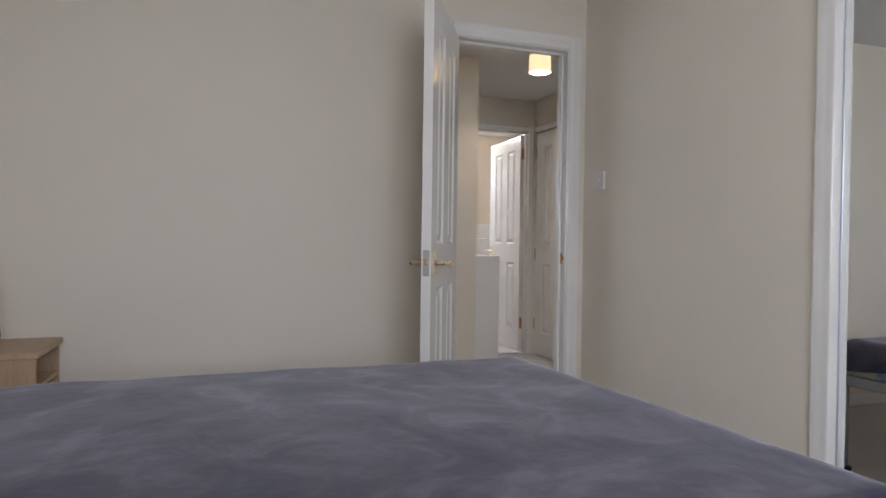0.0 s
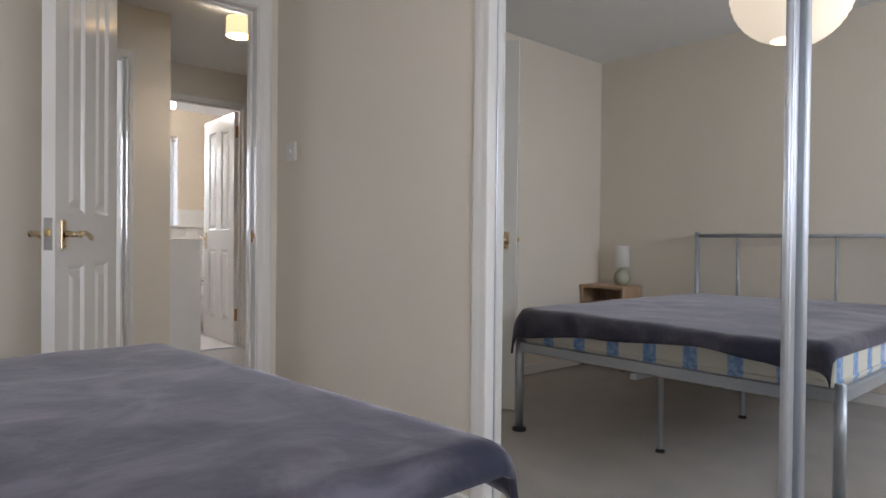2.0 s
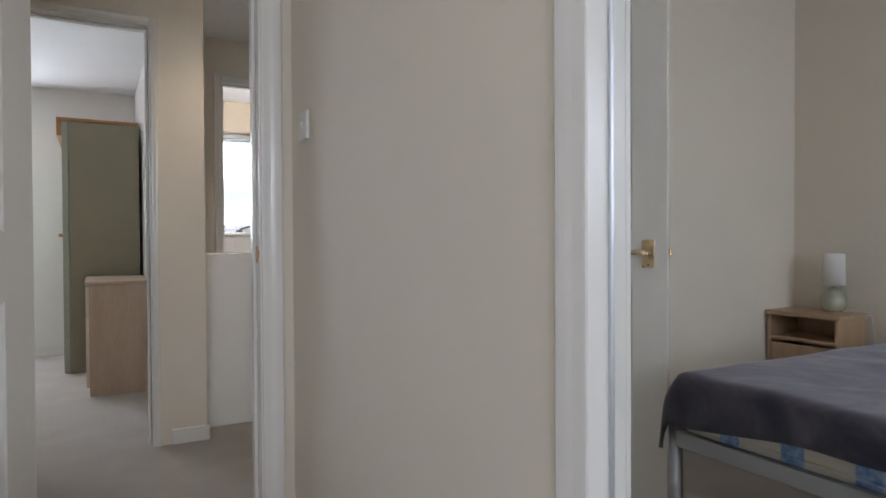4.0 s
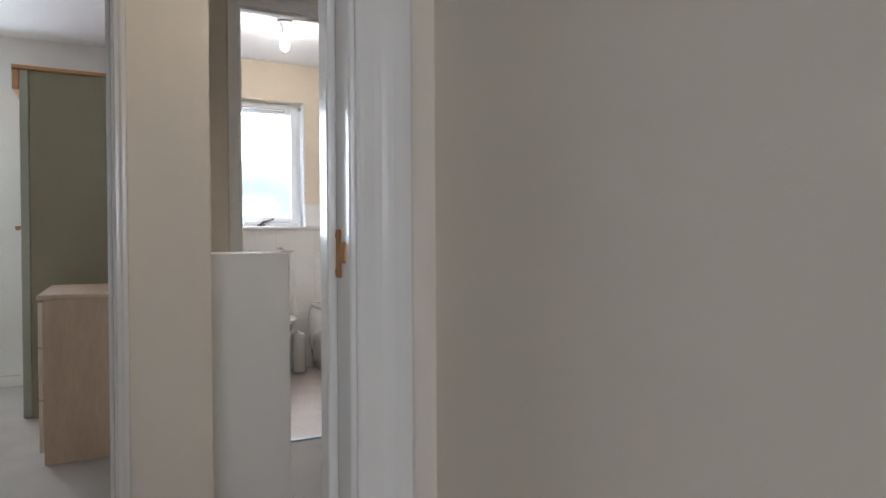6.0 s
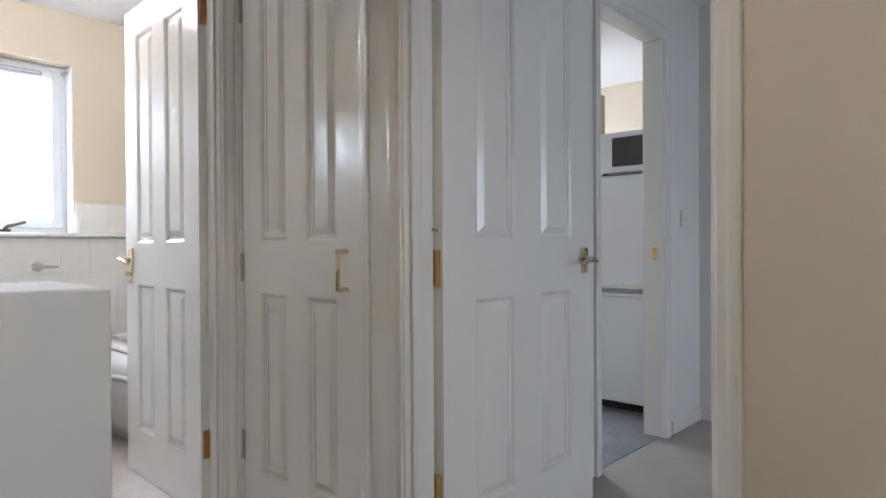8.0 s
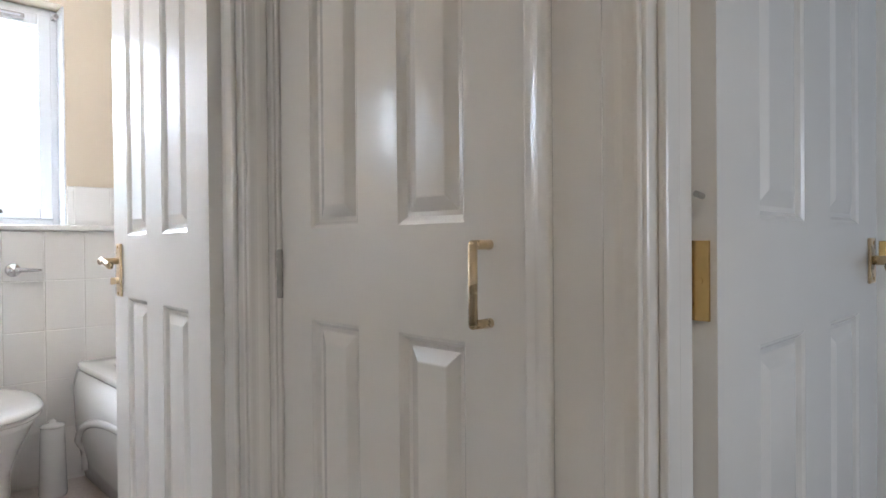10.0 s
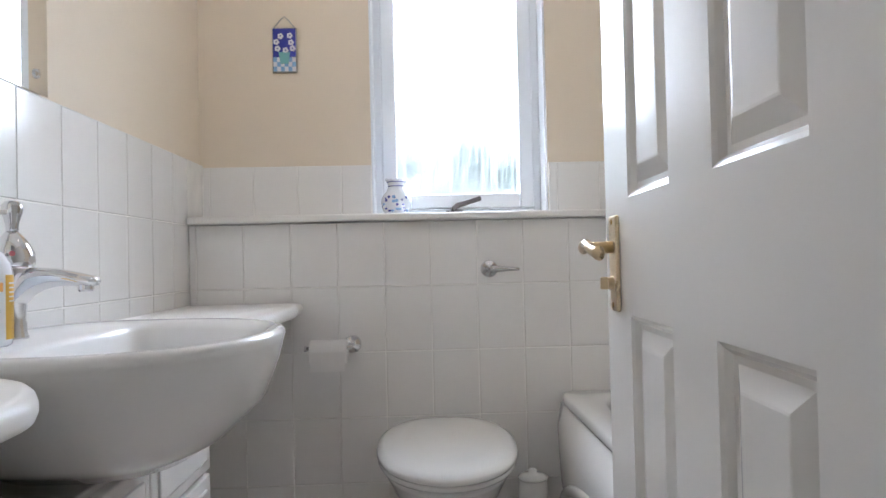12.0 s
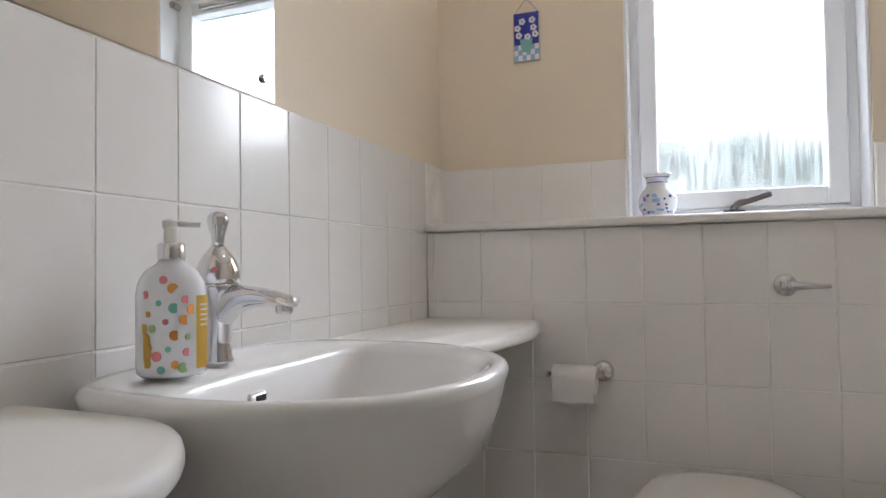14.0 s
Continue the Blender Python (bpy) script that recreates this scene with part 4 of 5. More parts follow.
for x in (2.845, 3.392):
    kn = part("restrictor", rod(bmesh.new(), (x, 6.735, 1.945), (x, 6.70, 1.945), 0.014, n=16), CHROME, bw, "round metal blind bracket")
    part("restrictor_cap", rod(bmesh.new(), (x, 6.70, 1.945), (x, 6.695, 1.945), 0.009, n=14), STEEL, kn)
bm = block(3.070, 6.715, 1.052, 3.128, 6.738, 1.066, 0.004, 2)
wh = part("window_handle", bm, PEWTER, bw, "dark grey metal window handle")
bm = rod(bmesh.new(), (3.096, 6.722, 1.060), (3.098, 6.698, 1.072), 0.009, n=14)
rings = []
for f, dz, hz in ((0, -0.008, 0.006), (0.06, -0.002, 0.009), (0.16, 0.002, 0.0085), (0.4, 0, 0.0075), (0.7, 0, 0.0072), (0.97, 0, 0.0075), (1, 0, 0.006)):
    c = Vector((3.096 + 0.092 * f, 6.694, 1.075 + 0.029 * f + dz))
    rings.append([(c.x + 0.35 * s * hz, c.y + 0.008 * q, c.z - s * hz) for s, q in ((1, 0.7), (1, -0.7), (0.7, -1), (-0.7, -1), (-1, -0.7), (-1, 0.7), (-0.7, 1), (0.7, 1))])
loft(rings, bm)
part("lever", bm, PEWTER, wh)

# plaque
pq = thing("wall_plaque", (2.5455, Y_UP - 0.0005, 1.60), "small cobalt enamel plaque of white flowers in a pot", "wall plaque")
PW, PH = 0.040, 0.074
part("board", block(-PW, -0.007, -PH, PW, 0, PH, 0.002), STEEL, pq)
part("ground", block(-PW + 0.003, -0.0085, -PH + 0.05, PW - 0.003, -0.0065, PH - 0.003), COBALT, pq, "deep blue ground")
for i in range(6):
    for j in range(3):
        a, c = -PW + 0.003 + i * 0.01233, -PH + 0.003 + j * 0.0157
        part("check", block(a, -0.0085, c, a + 0.01225, -0.0065, c + 0.0156), IVORY if (i + j) % 2 else SKYBLUE, pq)
bm = loft([[(-0.013, y, -0.046), (0.013, y, -0.046), (0.019, y, -0.008), (-0.019, y, -0.008)] for y in (-0.011, -0.0075)])
part("pot", bm, TEAL, pq, "teal flower pot")
for x, z in ((-0.012, 0.045), (0.018, 0.047), (-0.026, 0.026), (0.022, 0.024), (-0.022, 0.004), (0.004, -0.002), (0.027, 0.004)):
    bm = bmesh.new()
    for k in range(5):
        a = 2 * math.pi * k / 5
        rod(bm, (x + 0.0058 * math.cos(a), -0.0085, z + 0.0058 * math.sin(a)), (x + 0.0058 * math.cos(a), -0.011, z + 0.0058 * math.sin(a)), 0.0046, n=8)
    fl = part("flower", bm, IVORY, pq)
    part("flower_eye", rod(bmesh.new(), (x, -0.0105, z), (x, -0.0118, z), 0.0025, n=8), COBALT, fl)
cd = bpy.data.curves.new("plaque_cord", "CURVE")
cd.dimensions, cd.bevel_depth = "3D", 0.0016
sp1 = cd.splines.new("POLY")
sp1.points.add(4)
for p, co in zip(sp1.points, ((-0.034, -0.004, PH), (-0.012, -0.004, PH + 0.028), (0, -0.004, PH + 0.038), (0.012, -0.004, PH + 0.028), (0.034, -0.004, PH))):
    p.co = (*co, 1)
cd.materials.append(STEEL)
cordo = new("cord", cd)
cordo.parent = pq

# vase
vs = thing("vase", (2.905, 6.60, 1.043), "small white vase painted with blue flowers, scalloped rim", "vase")
prof = [(0.030, 0.0), (0.036, 0.004), (0.047, 0.025), (0.050, 0.045), (0.044, 0.065), (0.031, 0.080), (0.027, 0.088), (0.027, 0.100), (0.032, 0.112), (0.036, 0.117)]
bm = turned(prof + [(0.033, 0.117), (0.029, 0.111), (0.024, 0.100), (0.024, 0.088), (0.028, 0.079), (0.040, 0.063), (0.046, 0.045), (0.043, 0.026), (0.030, 0.006)], 36)
for v in bm.verts:
    if v.co.z > 0.112:
        v.co.z += 0.003 * math.cos(12 * math.atan2(v.co.y, v.co.x))
part("body", bm, PORCELAIN, vs, "", True)
for z, r in ((0.094, 0.0278), (0.108, 0.0310)):
    part("blue_ring", turned([(r - 0.001, z - 0.0015), (r + 0.0006, z), (r - 0.001, z + 0.0015)], 36), COBALT, vs)
for k in range(22):
    a = -2.5 + 0.085 * k + 0.5 * math.sin(k * 2.4)
    z = 0.036 + 0.022 * math.sin(k * 1.7)
    r = float(np.interp(z, [p[1] for p in prof], [p[0] for p in prof])) + 0.0004
    bm = bmesh.new()
    cc = Vector((r * math.cos(a), r * math.sin(a), z))
    rod(bm, cc - 0.0008 * cc.normalized(), cc + 0.0006 * Vector((math.cos(a), math.sin(a), 0)), 0.0062 - 0.0014 * (k % 3), n=7)
    part("blue_petal", bm, COBALT if k % 3 else SKYBLUE, vs)

# flush lever, paper holder
fl = thing("flush_lever", (3.19, Y_TILE - 0.004, 0.866), "chrome cistern flush lever on the tiled wall", "flush lever")
part("rose", rod(bmesh.new(), (0, 0.004, 0), (0, -0.012, 0), 0.027, 0.024, 26), CHROME, fl, "", True)
bm = bmesh.new()
rod(bm, (0, -0.012, 0), (0, -0.03, 0), 0.013, n=18)
rings = []
for k in range(7):
    f = k / 6
    rings.append([(0.088 * f, -0.030 + 0.008 * math.cos(a), -0.002 * f + (0.012 * (1 - 0.6 * f)) * math.sin(a)) for a in (i * math.pi / 5 for i in range(10))])
loft(rings, bm)
part("arm", bm, CHROME, fl, "", True)
tp = thing("toilet_paper_holder", (2.765, Y_TILE - 0.004, 0.645), "chrome toilet roll holder on the tiled wall", "toilet roll holder")
part("rose", rod(bmesh.new(), (0, 0.004, 0), (0, -0.014, 0), 0.027, 0.024, 26), CHROME, tp, "", True)
bm = bmesh.new()
rod(bm, (0, -0.012, 0), (0, -0.065, 0), 0.006)
rod(bm, (0.004, -0.065, 0), (-0.128, -0.065, -0.002), 0.006)
part("arm", bm, CHROME, tp, "", True)
part("end_knob", rod(bmesh.new(), (-0.128, -0.065, -0.002), (-0.135, -0.065, -0.002), 0.009), CHROME, tp)
tr = thing("toilet_roll", (2.702, Y_TILE - 0.069, 0.632), "part-used roll of white toilet paper on the holder", "toilet roll")
bm = bmesh.new()
rings = []
for r, x in ((0.018, -0.054), (0.034, -0.054), (0.036, -0.050), (0.036, 0.050), (0.034, 0.054), (0.018, 0.054)):
    rings.append([(x, r * math.cos(2 * math.pi * k / 28), r * math.sin(2 * math.pi * k / 28)) for k in range(28)])
rings.append(rings[0])
loft(rings, bm, cap=False)
part("roll", bm, PAPER, tr, "", True)
part("loose_sheet", block(-0.05, -0.0365, -0.052, 0.05, -0.0350, 0.004), PAPER, tr)

# toilet
to = thing("toilet", (3.035, 0, 0), "white back-to-wall toilet with its lid down", "toilet")


def egg(cx, y0, y1, hw, z, n=40, p=2.3):
    """An egg-shaped outline, blunt at the wall end."""
    out = []
    for k in range(n):
        a = 2 * math.pi * k / n
        c, s = math.cos(a), math.sin(a)
        yy = (y0 + y1) / 2 + (y1 - y0) / 2 * math.copysign(abs(s) ** (2 / p), s)
        f = (yy - y0) / (y1 - y0)
        xx = cx + hw * math.copysign(abs(c) ** (2 / (2.0 + 1.2 * f)), c) * (0.90 + 0.10 * min(1, f * 1.6))
        out.append((xx, yy, z))
    return out


part("bowl", loft([egg(0, 6.16, 6.50, 0.10, 0.005), egg(0, 6.13, 6.50, 0.105, 0.06), egg(0, 6.10, 6.50, 0.105, 0.18), egg(0, 6.03, 6.50, 0.135, 0.28), egg(0, 5.97, 6.50, 0.168, 0.36), egg(0, 5.95, 6.50, 0.175, 0.385)]), CERAMIC, to, "", True)
part("seat", loft([egg(0, 5.935, 6.46, 0.178, 0.388), egg(0, 5.93, 6.46, 0.182, 0.394), egg(0, 5.935, 6.46, 0.180, 0.402)]), ACRYLIC, to, "", True)
part("lid", loft([egg(0, 5.925, 6.455, 0.180, 0.405), egg(0, 5.918, 6.455, 0.184, 0.411), egg(0, 5.922, 6.452, 0.182, 0.422), egg(0, 5.945, 6.44, 0.165, 0.430), egg(0, 6.0, 6.41, 0.12, 0.434), egg(0, 6.1, 6.3, 0.04, 0.435)]), ACRYLIC, to, "smooth white closed lid", True)
for x in (-0.07, 0.07):
    part("hinge", rod(bmesh.new(), (x - 0.02, 6.462, 0.408), (x + 0.02, 6.462, 0.408), 0.012), ACRYLIC, to)

br = thing("toilet_brush", (3.285, 6.36, 0.004), "white toilet brush in its holder beside the toilet", "toilet brush")
part("holder", turned([(0.045, 0), (0.048, 0.01), (0.042, 0.22), (0.040, 0.26), (0.036, 0.262)], 24), ACRYLIC, br, "", True)
part("lid", turned([(0.041, 0.262), (0.043, 0.268), (0.03, 0.276), (0.012, 0.28), (0.012, 0.288), (0.006, 0.292)], 20), ACRYLIC, br, "", True)

# bath
bt = thing("bathtub", (0, 0, 0), "white acrylic bath with a curved moulded front panel", "bathtub")
TX0, TX1, TY0, TY1, TZ = 3.395, 4.245, Y_BATH2 + 0.005, 6.495, 0.485
bm = bmesh.new()


def tub(inset, z, p=5.0, n=56):
    cx, cy, hx, hy = (TX0 + TX1) / 2, (TY0 + TY1) / 2, (TX1 - TX0) / 2 - inset, (TY1 - TY0) / 2 - inset
    return [(cx + hx * math.copysign(abs(math.cos(a)) ** (2 / p), math.cos(a)), cy + hy * math.copysign(abs(math.sin(a)) ** (2 / p), math.sin(a)), z) for a in (2 * math.pi * k / n for k in range(n))]


loft([tub(0.004, TZ - 0.03, 30), tub(0.0, TZ - 0.022, 30), tub(0.0, TZ - 0.006, 30), tub(0.006, TZ, 28), tub(0.075, TZ, 8), tub(0.085, TZ - 0.006, 7), tub(0.11, 0.25, 5), tub(0.15, 0.10, 4), tub(0.25, 0.07, 3.5)], bm)
part("tub", bm, ACRYLIC, bt, "", True)
rings = []
for k in range(25):
    y = TY0 + 0.004 + (TY1 - TY0 - 0.008) * k / 24
    f = abs(2 * (k / 24) - 1)
    bulge = 0.045 * (1 - f**4)
    rings.append([(TX0 + 0.022, y, TZ - 0.032), (TX0 + 0.006 - bulge * 0.6, y, TZ - 0.034), (TX0 - 0.008 - bulge, y, TZ - 0.10), (TX0 + 0.0 - bulge * 0.9, y, 0.22), (TX0 + 0.018 - bulge * 0.3, y, 0.10), (TX0 + 0.034, y, 0.006), (TX0 + 0.05, y, 0.006), (TX0 + 0.05, y, TZ - 0.035)])
pn = part("front_panel", loft(rings), ACRYLIC, bt, "moulded white bath panel", True)
bm = bmesh.new()
rings = []
for k in range(33):
    a = math.pi * k / 32
    y, z = 5.72 + 0.66 * math.cos(a), 0.07 + 0.29 * math.sin(a) ** 0.8
    f = abs(2 * (y - TY0) / (TY1 - TY0) - 1)
    x = TX0 - 0.006 - 0.045 * (1 - f**4) * (0.95 if z > 0.2 else 0.5) + (0.02 if z < 0.15 else 0)
    rings.append([(x + 0.012 * math.cos(t), y + 0.016 * math.sin(t) * math.cos(a), z + 0.016 * math.sin(t) * math.sin(a)) for t in (i * math.pi / 4 for i in range(8))])
part("moulded_arch", loft(rings, bm), ACRYLIC, pn, "", True)
for y, zz in ((5.0, TZ), (5.16, TZ)):
    tpp = part("bath_tap", turned([(0.024, zz), (0.02, zz + 0.01), (0.014, zz + 0.05), (0.02, zz + 0.055), (0.02, zz + 0.085), (0.008, zz + 0.09)], 18, (3.455, y, 0)), CHROME, bt, "chrome bath tap", True)
    part("spout", rod(bmesh.new(), (3.455, y, zz + 0.04), (3.54, y, zz + 0.025), 0.010), CHROME, tpp)

# vanity unit and basin
VX, VZ = 2.52, 0.775
vu = thing("vanity_unit", (0, 0, 0), "white vanity unit with drawers under the basin shelf", "vanity unit")
bm = block(X_BL + 0.013, 5.02, 0.10, VX - 0.02, 5.93, 0.585, 0.002)
box(bm, X_BL + 0.013, 5.02, 0.585, VX - 0.02, 5.20, VZ - 0.03)
part("carcass", bm, LAMINATE, vu)
part("plinth", block(X_BL + 0.02, 5.04, 0.005, VX - 0.06, 5.91, 0.10), LAMINATE, vu)
for a, b, tall in ((5.03, 5.195, 0.735), (5.20, 5.41, 0.575), (5.415, 5.625, 0.575), (5.63, 5.925, 0.575)):
    for z0, z1 in (((0.115, 0.335), (0.345, 0.455), (0.465, 0.575)) if a > 5.6 else ((0.115, tall),)):
        d = part("drawer_front" if a > 5.6 else "cupboard_door", block(VX - 0.02, a, z0, VX, b, z1, 0.004, 2), LAMINATE, vu)
        part("bevelled_panel", block(VX - 0.001, a + 0.025, z0 + 0.025, VX + 0.005, b - 0.025, z1 - 0.025, 0.005, 2), LAMINATE, d)


def soft_line(pts, n=8):
    """A smooth line through the given corners (first and last stretch straight)."""
    out = [pts[0]]
    for k in range(1, len(pts) - 2):
        p0, p1, p2, p3 = (Vector(p) for p in pts[k - 1:k + 3])
        for i in range(n):
            t = i / n
            out.append(tuple(0.5 * (2 * p1 + (p2 - p0) * t + (2 * p0 - 5 * p1 + 4 * p2 - p3) * t * t + (3 * p1 - p0 - 3 * p2 + p3) * t ** 3)))
    return out + list(pts[-2:])


near = [(X_BL + 0.012, 4.90), (2.598, 4.90), (2.604, 5.00), (2.607, 5.11), (2.597, 5.185), (2.555, 5.255), (2.50, 5.293), (2.42, 5.302), (X_BL + 0.012, 5.302)]
far = [(X_BL + 0.012, 5.79), (2.40, 5.79), (2.52, 5.84), (2.585, 5.98), (2.615, 6.12), (2.63, 6.30), (2.615, 6.42), (2.59, 6.495), (X_BL + 0.012, 6.495)]
ROLL = [(0.012, 0.032), (0.003, 0.029), (0, 0.022), (0, 0.014), (0.003, 0.006), (0.009, 0.0015), (0.016, 0), (0.019, 0)]
for edge in (near, far):
    line = soft_line(edge)
    bm = loft([[(max(x - d, X_BL + 0.012), y, VZ - h) for x, y in line] for d, h in ROLL])
    single("vanity_shelf", bm, LAMINATE, "white rounded laminate shelf along the basin wall", "shelf", True, group="shelves beside the basin")

bs = thing("basin", (2.277, 5.555, 0), "white ceramic semi-recessed oval wash basin", "basin")


def oval(hx0, hx1, hy, z, cx=0.0, n=64, p=2.25):
    """A basin outline: flat at the wall, round at the front."""
    out = []
    for k in range(n):
        a = 2 * math.pi * k / n
        c, s = math.cos(a), math.sin(a)
        hx = hx1 if c > 0 else hx0
        out.append((cx + 0.215 + hx * math.copysign(abs(c) ** (2 / (p if c > 0 else 5)), c), hy * math.copysign(abs(s) ** (2 / p), s), z))
    return out


RZ = 0.792
rings = [oval(0.12, 0.12, 0.11, 0.60), oval(0.17, 0.18, 0.17, 0.635), oval(0.20, 0.235, 0.225, 0.69), oval(0.206, 0.254, 0.246, 0.745), oval(0.21, 0.261, 0.256, 0.775), oval(0.21, 0.263, 0.259, RZ - 0.006), oval(0.208, 0.259, 0.255, RZ), oval(0.205, 0.252, 0.248, RZ + 0.003), oval(0.200, 0.242, 0.238, RZ + 0.001)]
inner = [(0.078, 0.234, 0.229, RZ - 0.004), (0.072, 0.227, 0.220, RZ - 0.015), (0.062, 0.215, 0.21, RZ - 0.06), (0.055, 0.175, 0.17, RZ - 0.105), (0.05, 0.11, 0.11, RZ - 0.13), (0.02, 0.03, 0.03, RZ - 0.138)]
rings += [oval(*r) for r in inner]
part("bowl", loft(rings), CERAMIC, bs, "", True)
ov = part("overflow", block(0.140, -0.052, RZ - 0.050, 0.156, -0.014, RZ - 0.036, 0.005, 2), CHROME, bs, "chrome overflow slot")
# black block paints the shade inside the slot; no opening is cut
part("overflow_dark_fill", block(0.155, -0.040, RZ - 0.047, 0.1575, -0.022, RZ - 0.039), RUBBER, ov)
part("waste", turned([(0.03, RZ - 0.139), (0.03, RZ - 0.134), (0.012, RZ - 0.133)], 24, (0.215, 0, 0)), CHROME, bs)

tap = thing("mixer_tap", (2.370, 5.515, RZ + 0.002), "chrome single-lever basin mixer tap", "tap")
rings = []
for z, r, x in ((0, 0.020, 0), (0.004, 0.0205, 0), (0.008, 0.0185, 0), (0.03, 0.0172, 0.0), (0.06, 0.0185, 0.001), (0.085, 0.0225, 0.002), (0.100, 0.0265, 0.001), (0.108, 0.028, 0)):
    rings.append([(x + r * math.cos(2 * math.pi * k / 28), r * math.sin(2 * math.pi * k / 28), z) for k in range(28)])
part("body", loft(rings), CHROME, tap, "", True)
rings = []
for x, top, low, hy in ((-0.004, 0.106, 0.030, 0.0165), (0.008, 0.107, 0.040, 0.018), (0.018, 0.1075, 0.052, 0.0185), (0.030, 0.107, 0.064, 0.018), (0.045, 0.106, 0.0725, 0.0175), (0.060, 0.1045, 0.0765, 0.017), (0.080, 0.1015, 0.078, 0.0165), (0.100, 0.097, 0.0765, 0.016), (0.116, 0.0925, 0.0755, 0.0145), (0.124, 0.0895, 0.078, 0.010)):
    z, hz = (top + low) / 2, (top - low) / 2
    rings.append([(x, hy * math.cos(t), z + hz * math.sin(t)) for t in (i * math.pi / 10 for i in range(20))])
part("spout", loft(rings), CHROME, tap, "", True)
part("aerator", turned([(0.010, 0.069), (0.0115, 0.072), (0.0115, 0.080)], 20, (0.107, 0, 0)), CHROME, tap)
part("cartridge_dome", turned([(0.026, 0.107), (0.029, 0.111), (0.0298, 0.118), (0.0285, 0.128), (0.0245, 0.139), (0.018, 0.149), (0.012, 0.156), (0.009, 0.160)], 32), CHROME, tap, "", True)
part("lever", turned([(0.0085, 0.158), (0.0082, 0.166), (0.0095, 0.175), (0.0125, 0.185), (0.0145, 0.193), (0.0138, 0.200), (0.009, 0.2055), (0.003, 0.207)], 24), CHROME, tap, "bulbous chrome lever", True)
part("temperature_mark", rod(bmesh.new(), (0.014, -0.0225, 0.127), (0.0155, -0.0252, 0.1275), 0.004), PINK, tap, "red marker dot")

so_ = thing("soap_dispenser", (2.385, 5.415, RZ + 0.003), "white spotted pump bottle of hand soap", "soap dispenser", turn=22)
bottle = [(0.036, 0.0), (0.040, 0.003), (0.0415, 0.012), (0.0415, 0.098), (0.039, 0.112), (0.031, 0.126), (0.018, 0.134), (0.015, 0.138)]
part("bottle", turned(bottle, 40, squash=0.72), PORCELAIN, so_, "white bottle", True)
part("collar", turned([(0.015, 0.138), (0.016, 0.140), (0.016, 0.158), (0.012, 0.160)], 24), CHROME, so_, "silver pump collar", True)
bm = turned([(0.0085, 0.158), (0.0085, 0.176), (0.010, 0.178), (0.010, 0.186), (0.006, 0.188)], 18)
rod(bm, (0, 0, 0.183), (0.036, 0.0, 0.181), 0.0045, 0.0035)
part("pump", bm, PLASTIC, so_, "white plastic pump")


def on_bottle(a, z, lift):
    r = 0.0415 + lift
    return Vector((r * math.cos(a), 0.72 * r * math.sin(a), z))


def bottle_patch(name, a0, a1, z0, z1, lift, mat, label=""):
    bm = bmesh.new()
    n = 10
    lo = [bm.verts.new(on_bottle(a0 + (a1 - a0) * k / n, z0, lift)) for k in range(n + 1)]
    hi = [bm.verts.new(on_bottle(a0 + (a1 - a0) * k / n, z1, lift)) for k in range(n + 1)]
    for k in range(n):
        bm.faces.new((lo[k], lo[k + 1], hi[k + 1], hi[k]))
    return part(name, bm, mat, so_, label)


bottle_patch("side_label", -0.55, 0.25, 0.010, 0.096, 0.0006, HONEY, "honey yellow label with small print")
for k in range(5):
    bottle_patch("print_bar", -0.40, 0.05, 0.086 - 0.006 * k, 0.084 - 0.006 * k, 0.0010, IVORY)
for k, (da, z, mt) in enumerate(((0.0, 0.105, ORANGE), (0.28, 0.092, PINK), (-0.30, 0.088, MINT), (0.02, 0.082, MINT), (-0.62, 0.098, PINK), (-0.15, 0.066, PINK), (0.25, 0.068, ORANGE), (-0.45, 0.058, GREENDOT), (0.33, 0.048, GREENDOT), (0.04, 0.050, ORANGE), (0.30, 0.030, PINK), (-0.10, 0.034, MINT), (-0.35, 0.026, PINK), (0.05, 0.016, ORANGE), (-0.55, 0.016, ORANGE), (0.22, 0.012, GREENDOT), (-0.2, 0.115, PINK), (-0.55, 0.075, ORANGE), (0.42, 0.080, ORANGE), (-0.25, 0.010, MINT))):
    a = -1.25 + da * 1.3
    p0, p1 = on_bottle(a, z, -0.001), on_bottle(a, z, 0.0008)
    if z > 0.1:
        p0, p1 = p0 * 0.97, p1 * 0.97
        p0.z = p1.z = z
    part("spot", rod(bmesh.new(), p0, p1, 0.0062 - 0.0013 * (k % 3), n=12), mt, so_)
bm = bmesh.new()
for a, z, r in ((-2.05, 0.03, 0.010), (-2.05, 0.045, 0.008), (-2.12, 0.058, 0.006), (-1.95, 0.036, 0.005), (-2.0, 0.018, 0.006)):
    rod(bm, on_bottle(a, z, -0.001), on_bottle(a, z, 0.001), r, n=14)
part("printed_shape", bm, HONEY, so_, "plain yellow printed shape")

# mirror over the basin
mi = thing("wall_mirror", (0, 0, 0), "frameless wall mirror above the tiled splashback", "mirror")
part("glass", block(X_BL + 0.002, 4.98, 1.226, X_BL + 0.007, 5.787, 1.86), MIRROR, mi)
for y, z in ((5.752, 1.262), (5.02, 1.262)):
    part("screw_cap", turned([(0.009, 0), (0.009, 0.003), (0.004, 0.006)], 16), CHROME, mi, "chrome screw cap").matrix_basis = pose(X_BL + 0.007, y, z, 0, 90, 0)

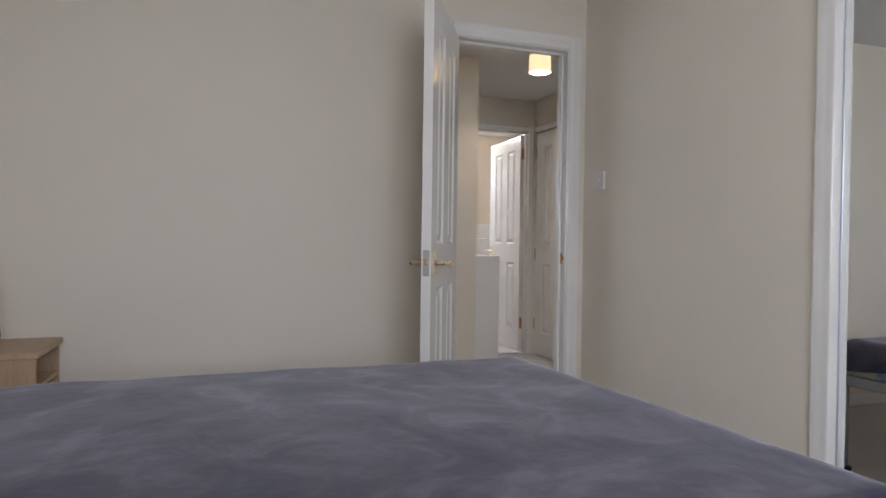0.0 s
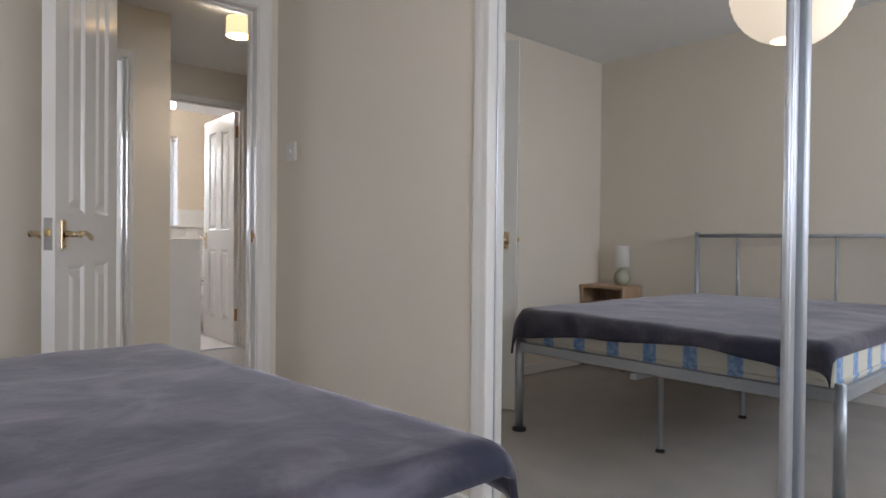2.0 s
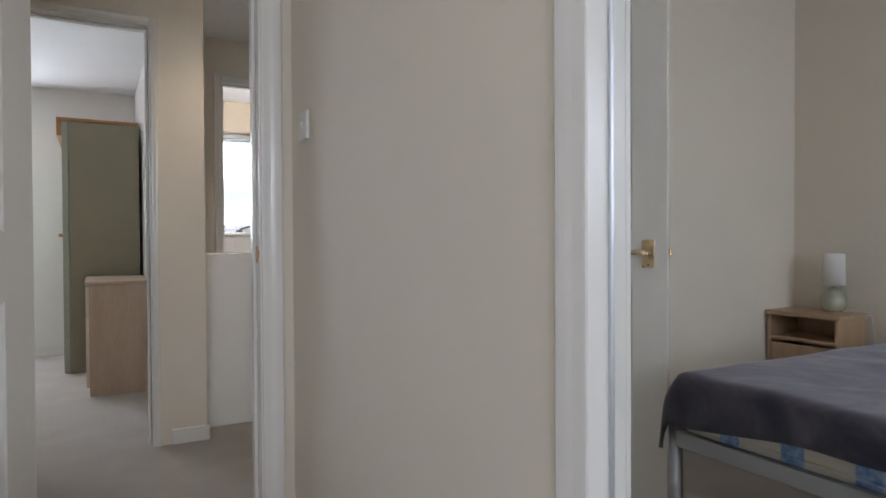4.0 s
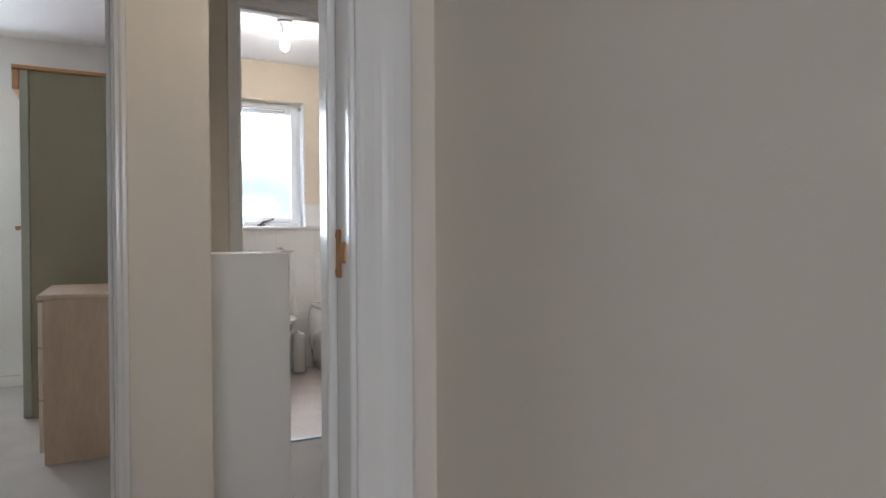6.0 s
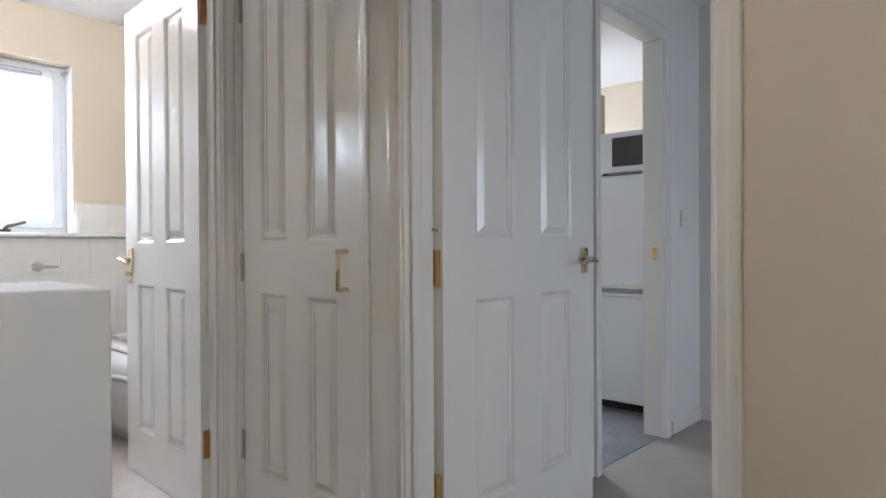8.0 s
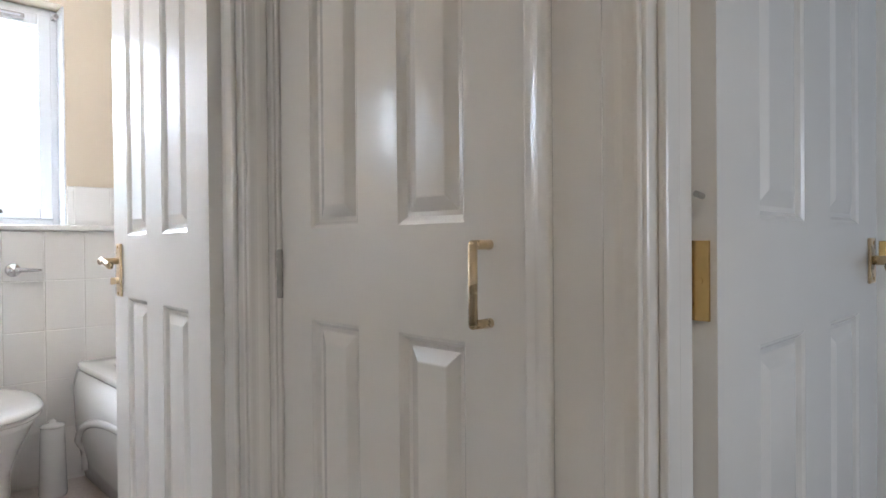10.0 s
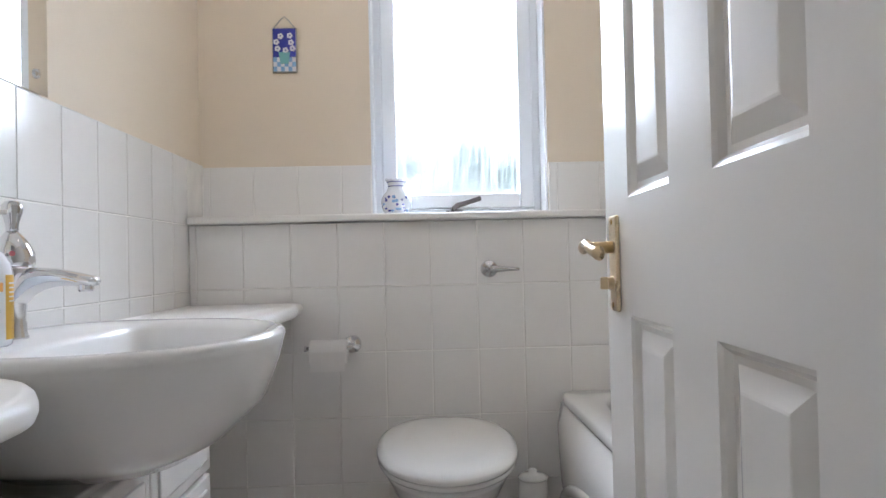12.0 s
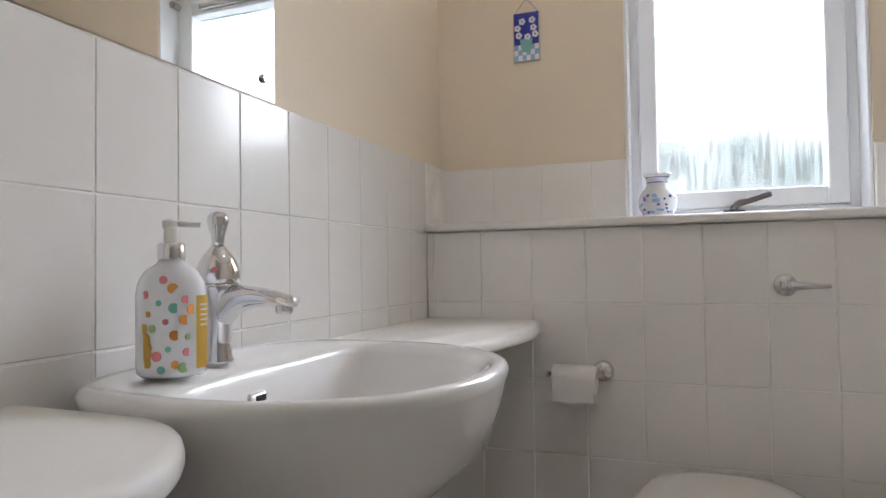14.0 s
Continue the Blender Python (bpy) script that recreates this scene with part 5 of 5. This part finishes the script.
bl = thing("bathroom_lamp_holder", (3.05, 5.74, 0), "bare bulb in a white ceiling lamp holder, lit", "ceiling lamp")
part("holder", turned([(0.045, CEIL - 0.001), (0.045, CEIL - 0.02), (0.022, CEIL - 0.035), (0.020, CEIL - 0.075)][::-1], 24), PLASTIC, bl, "", True)
o = part("bulb", turned([(0.006, 2.085), (0.025, 2.10), (0.031, 2.13), (0.026, 2.16), (0.014, 2.185), (0.013, 2.196)], 20), DIFFUSER, bl, "glowing bulb", True)
o.visible_shadow = False

# ---- outdoors ----
structure("ground", [(-400, -400, -0.9, 400, 400, -0.7)], GRASS, "rough lawn outside the windows", "ground")
SKYGLOW = material("overcast_sky_backdrop", (0.93, 0.97, 1.0), 1.0, bump=0.0, vary=0.02, scale=0.02, emit=1.5)
for nm, b in (("backdrop_north", (-60, 58, -5, 70, 58.5, 70)), ("backdrop_south", (-60, -58.5, -5, 70, -58, 70))):
    single(nm, block(*b), SKYGLOW, "bright overcast sky beyond the window", "sky", kind="structure")
bm = bmesh.new()
rnd = random.Random(5)
for k in range(7000):
    x, z = rnd.uniform(-6, 12), rnd.uniform(-0.7, 2.25)
    y = 11 + rnd.uniform(0, 1.2)
    z += 0.25 * noise.noise(Vector((x * 0.8, 0, 2.0)))
    q = Euler((rnd.uniform(0, 6), rnd.uniform(0, 6), rnd.uniform(0, 6))).to_matrix()
    c = Vector((x, y, z))
    bm.faces.new([bm.verts.new(c + q @ Vector(p)) for p in ((-0.14, 0, 0), (0, -0.07, 0.01), (0.14, 0, 0), (0, 0.07, 0.01))])
single("hedge", bm, LEAF, "low garden hedge beyond the bathroom window", "hedge", kind="stuff")

# ---- tiles ----
TW, TH, JOINT = 0.143, 0.2, 0.0024


def tile_mesh(name, w, h, axis):
    bm = block(0, 0, 0, w - JOINT, 0.007, h - JOINT, 0.0015)
    me = finish(name, bm, TILE)
    if axis == "y":
        me.transform(Matrix.Rotation(radians(90), 4, "Z"))
    return me


tile_cache = {}


def tile(parent, axis, u, z, w, h, face):
    """One wall tile, its glazed face at face; axis: the way the wall runs."""
    key = (axis, round(w, 3), round(h, 3))
    if key not in tile_cache:
        tile_cache[key] = tile_mesh("tile", w, h, axis)
    o = new("tile", tile_cache[key])
    o.parent = parent
    rz = Matrix.Rotation(random.uniform(-0.0007, 0.0007), 4, "Z") @ Matrix.Rotation(random.uniform(-0.0007, 0.0007), 4, "X" if axis == "x" else "Y")
    at = (u + JOINT / 2, face, z + JOINT / 2) if axis == "x" else (face, u + JOINT / 2, z + JOINT / 2)
    o.matrix_basis = Matrix.Translation(at) @ rz
    return o


levels = [0.02, 0.22, 0.42, 0.62, 0.82, 1.019]
boxing = bpy.data.objects["wall_cistern_boxing"]
grout = bpy.data.objects["wall_basin_grout"]
ledge_grout = bpy.data.objects["wall_ledge_grout"]
cuts = [X_BL + 0.012] + [2.867 + TW * k for k in range(-4, 10) if 2.867 + TW * k > X_BL + 0.03] + [4.245]
for a, b in zip(cuts, cuts[1:]):
    for z0, z1 in zip(levels, levels[1:]):
        if b - a > 0.02:
            tile(boxing, "x", a, z0, b - a, z1 - z0, Y_TILE)
    for lo, hi in ((X_BL + 0.012, 2.8215), (3.4125, 4.245)):
        p, q = max(a, lo), min(b, hi)
        if q - p > 0.02:
            tile(ledge_grout, "x", p, 1.046, q - p, 0.169, Y_UP - 0.009)
ys = [Y_BATH2 + 0.002] + [5.403 + 0.1405 * k for k in range(-3, 8)] + [Y_TILE - 0.001]
zs = levels[:-1] + [1.02, 1.222]
for a, b in zip(ys, ys[1:]):
    for z0, z1 in zip(zs, zs[1:]):
        if b - a > 0.02:
            tile(grout, "y", a, z0, b - a, z1 - z0, X_BL + 0.011)
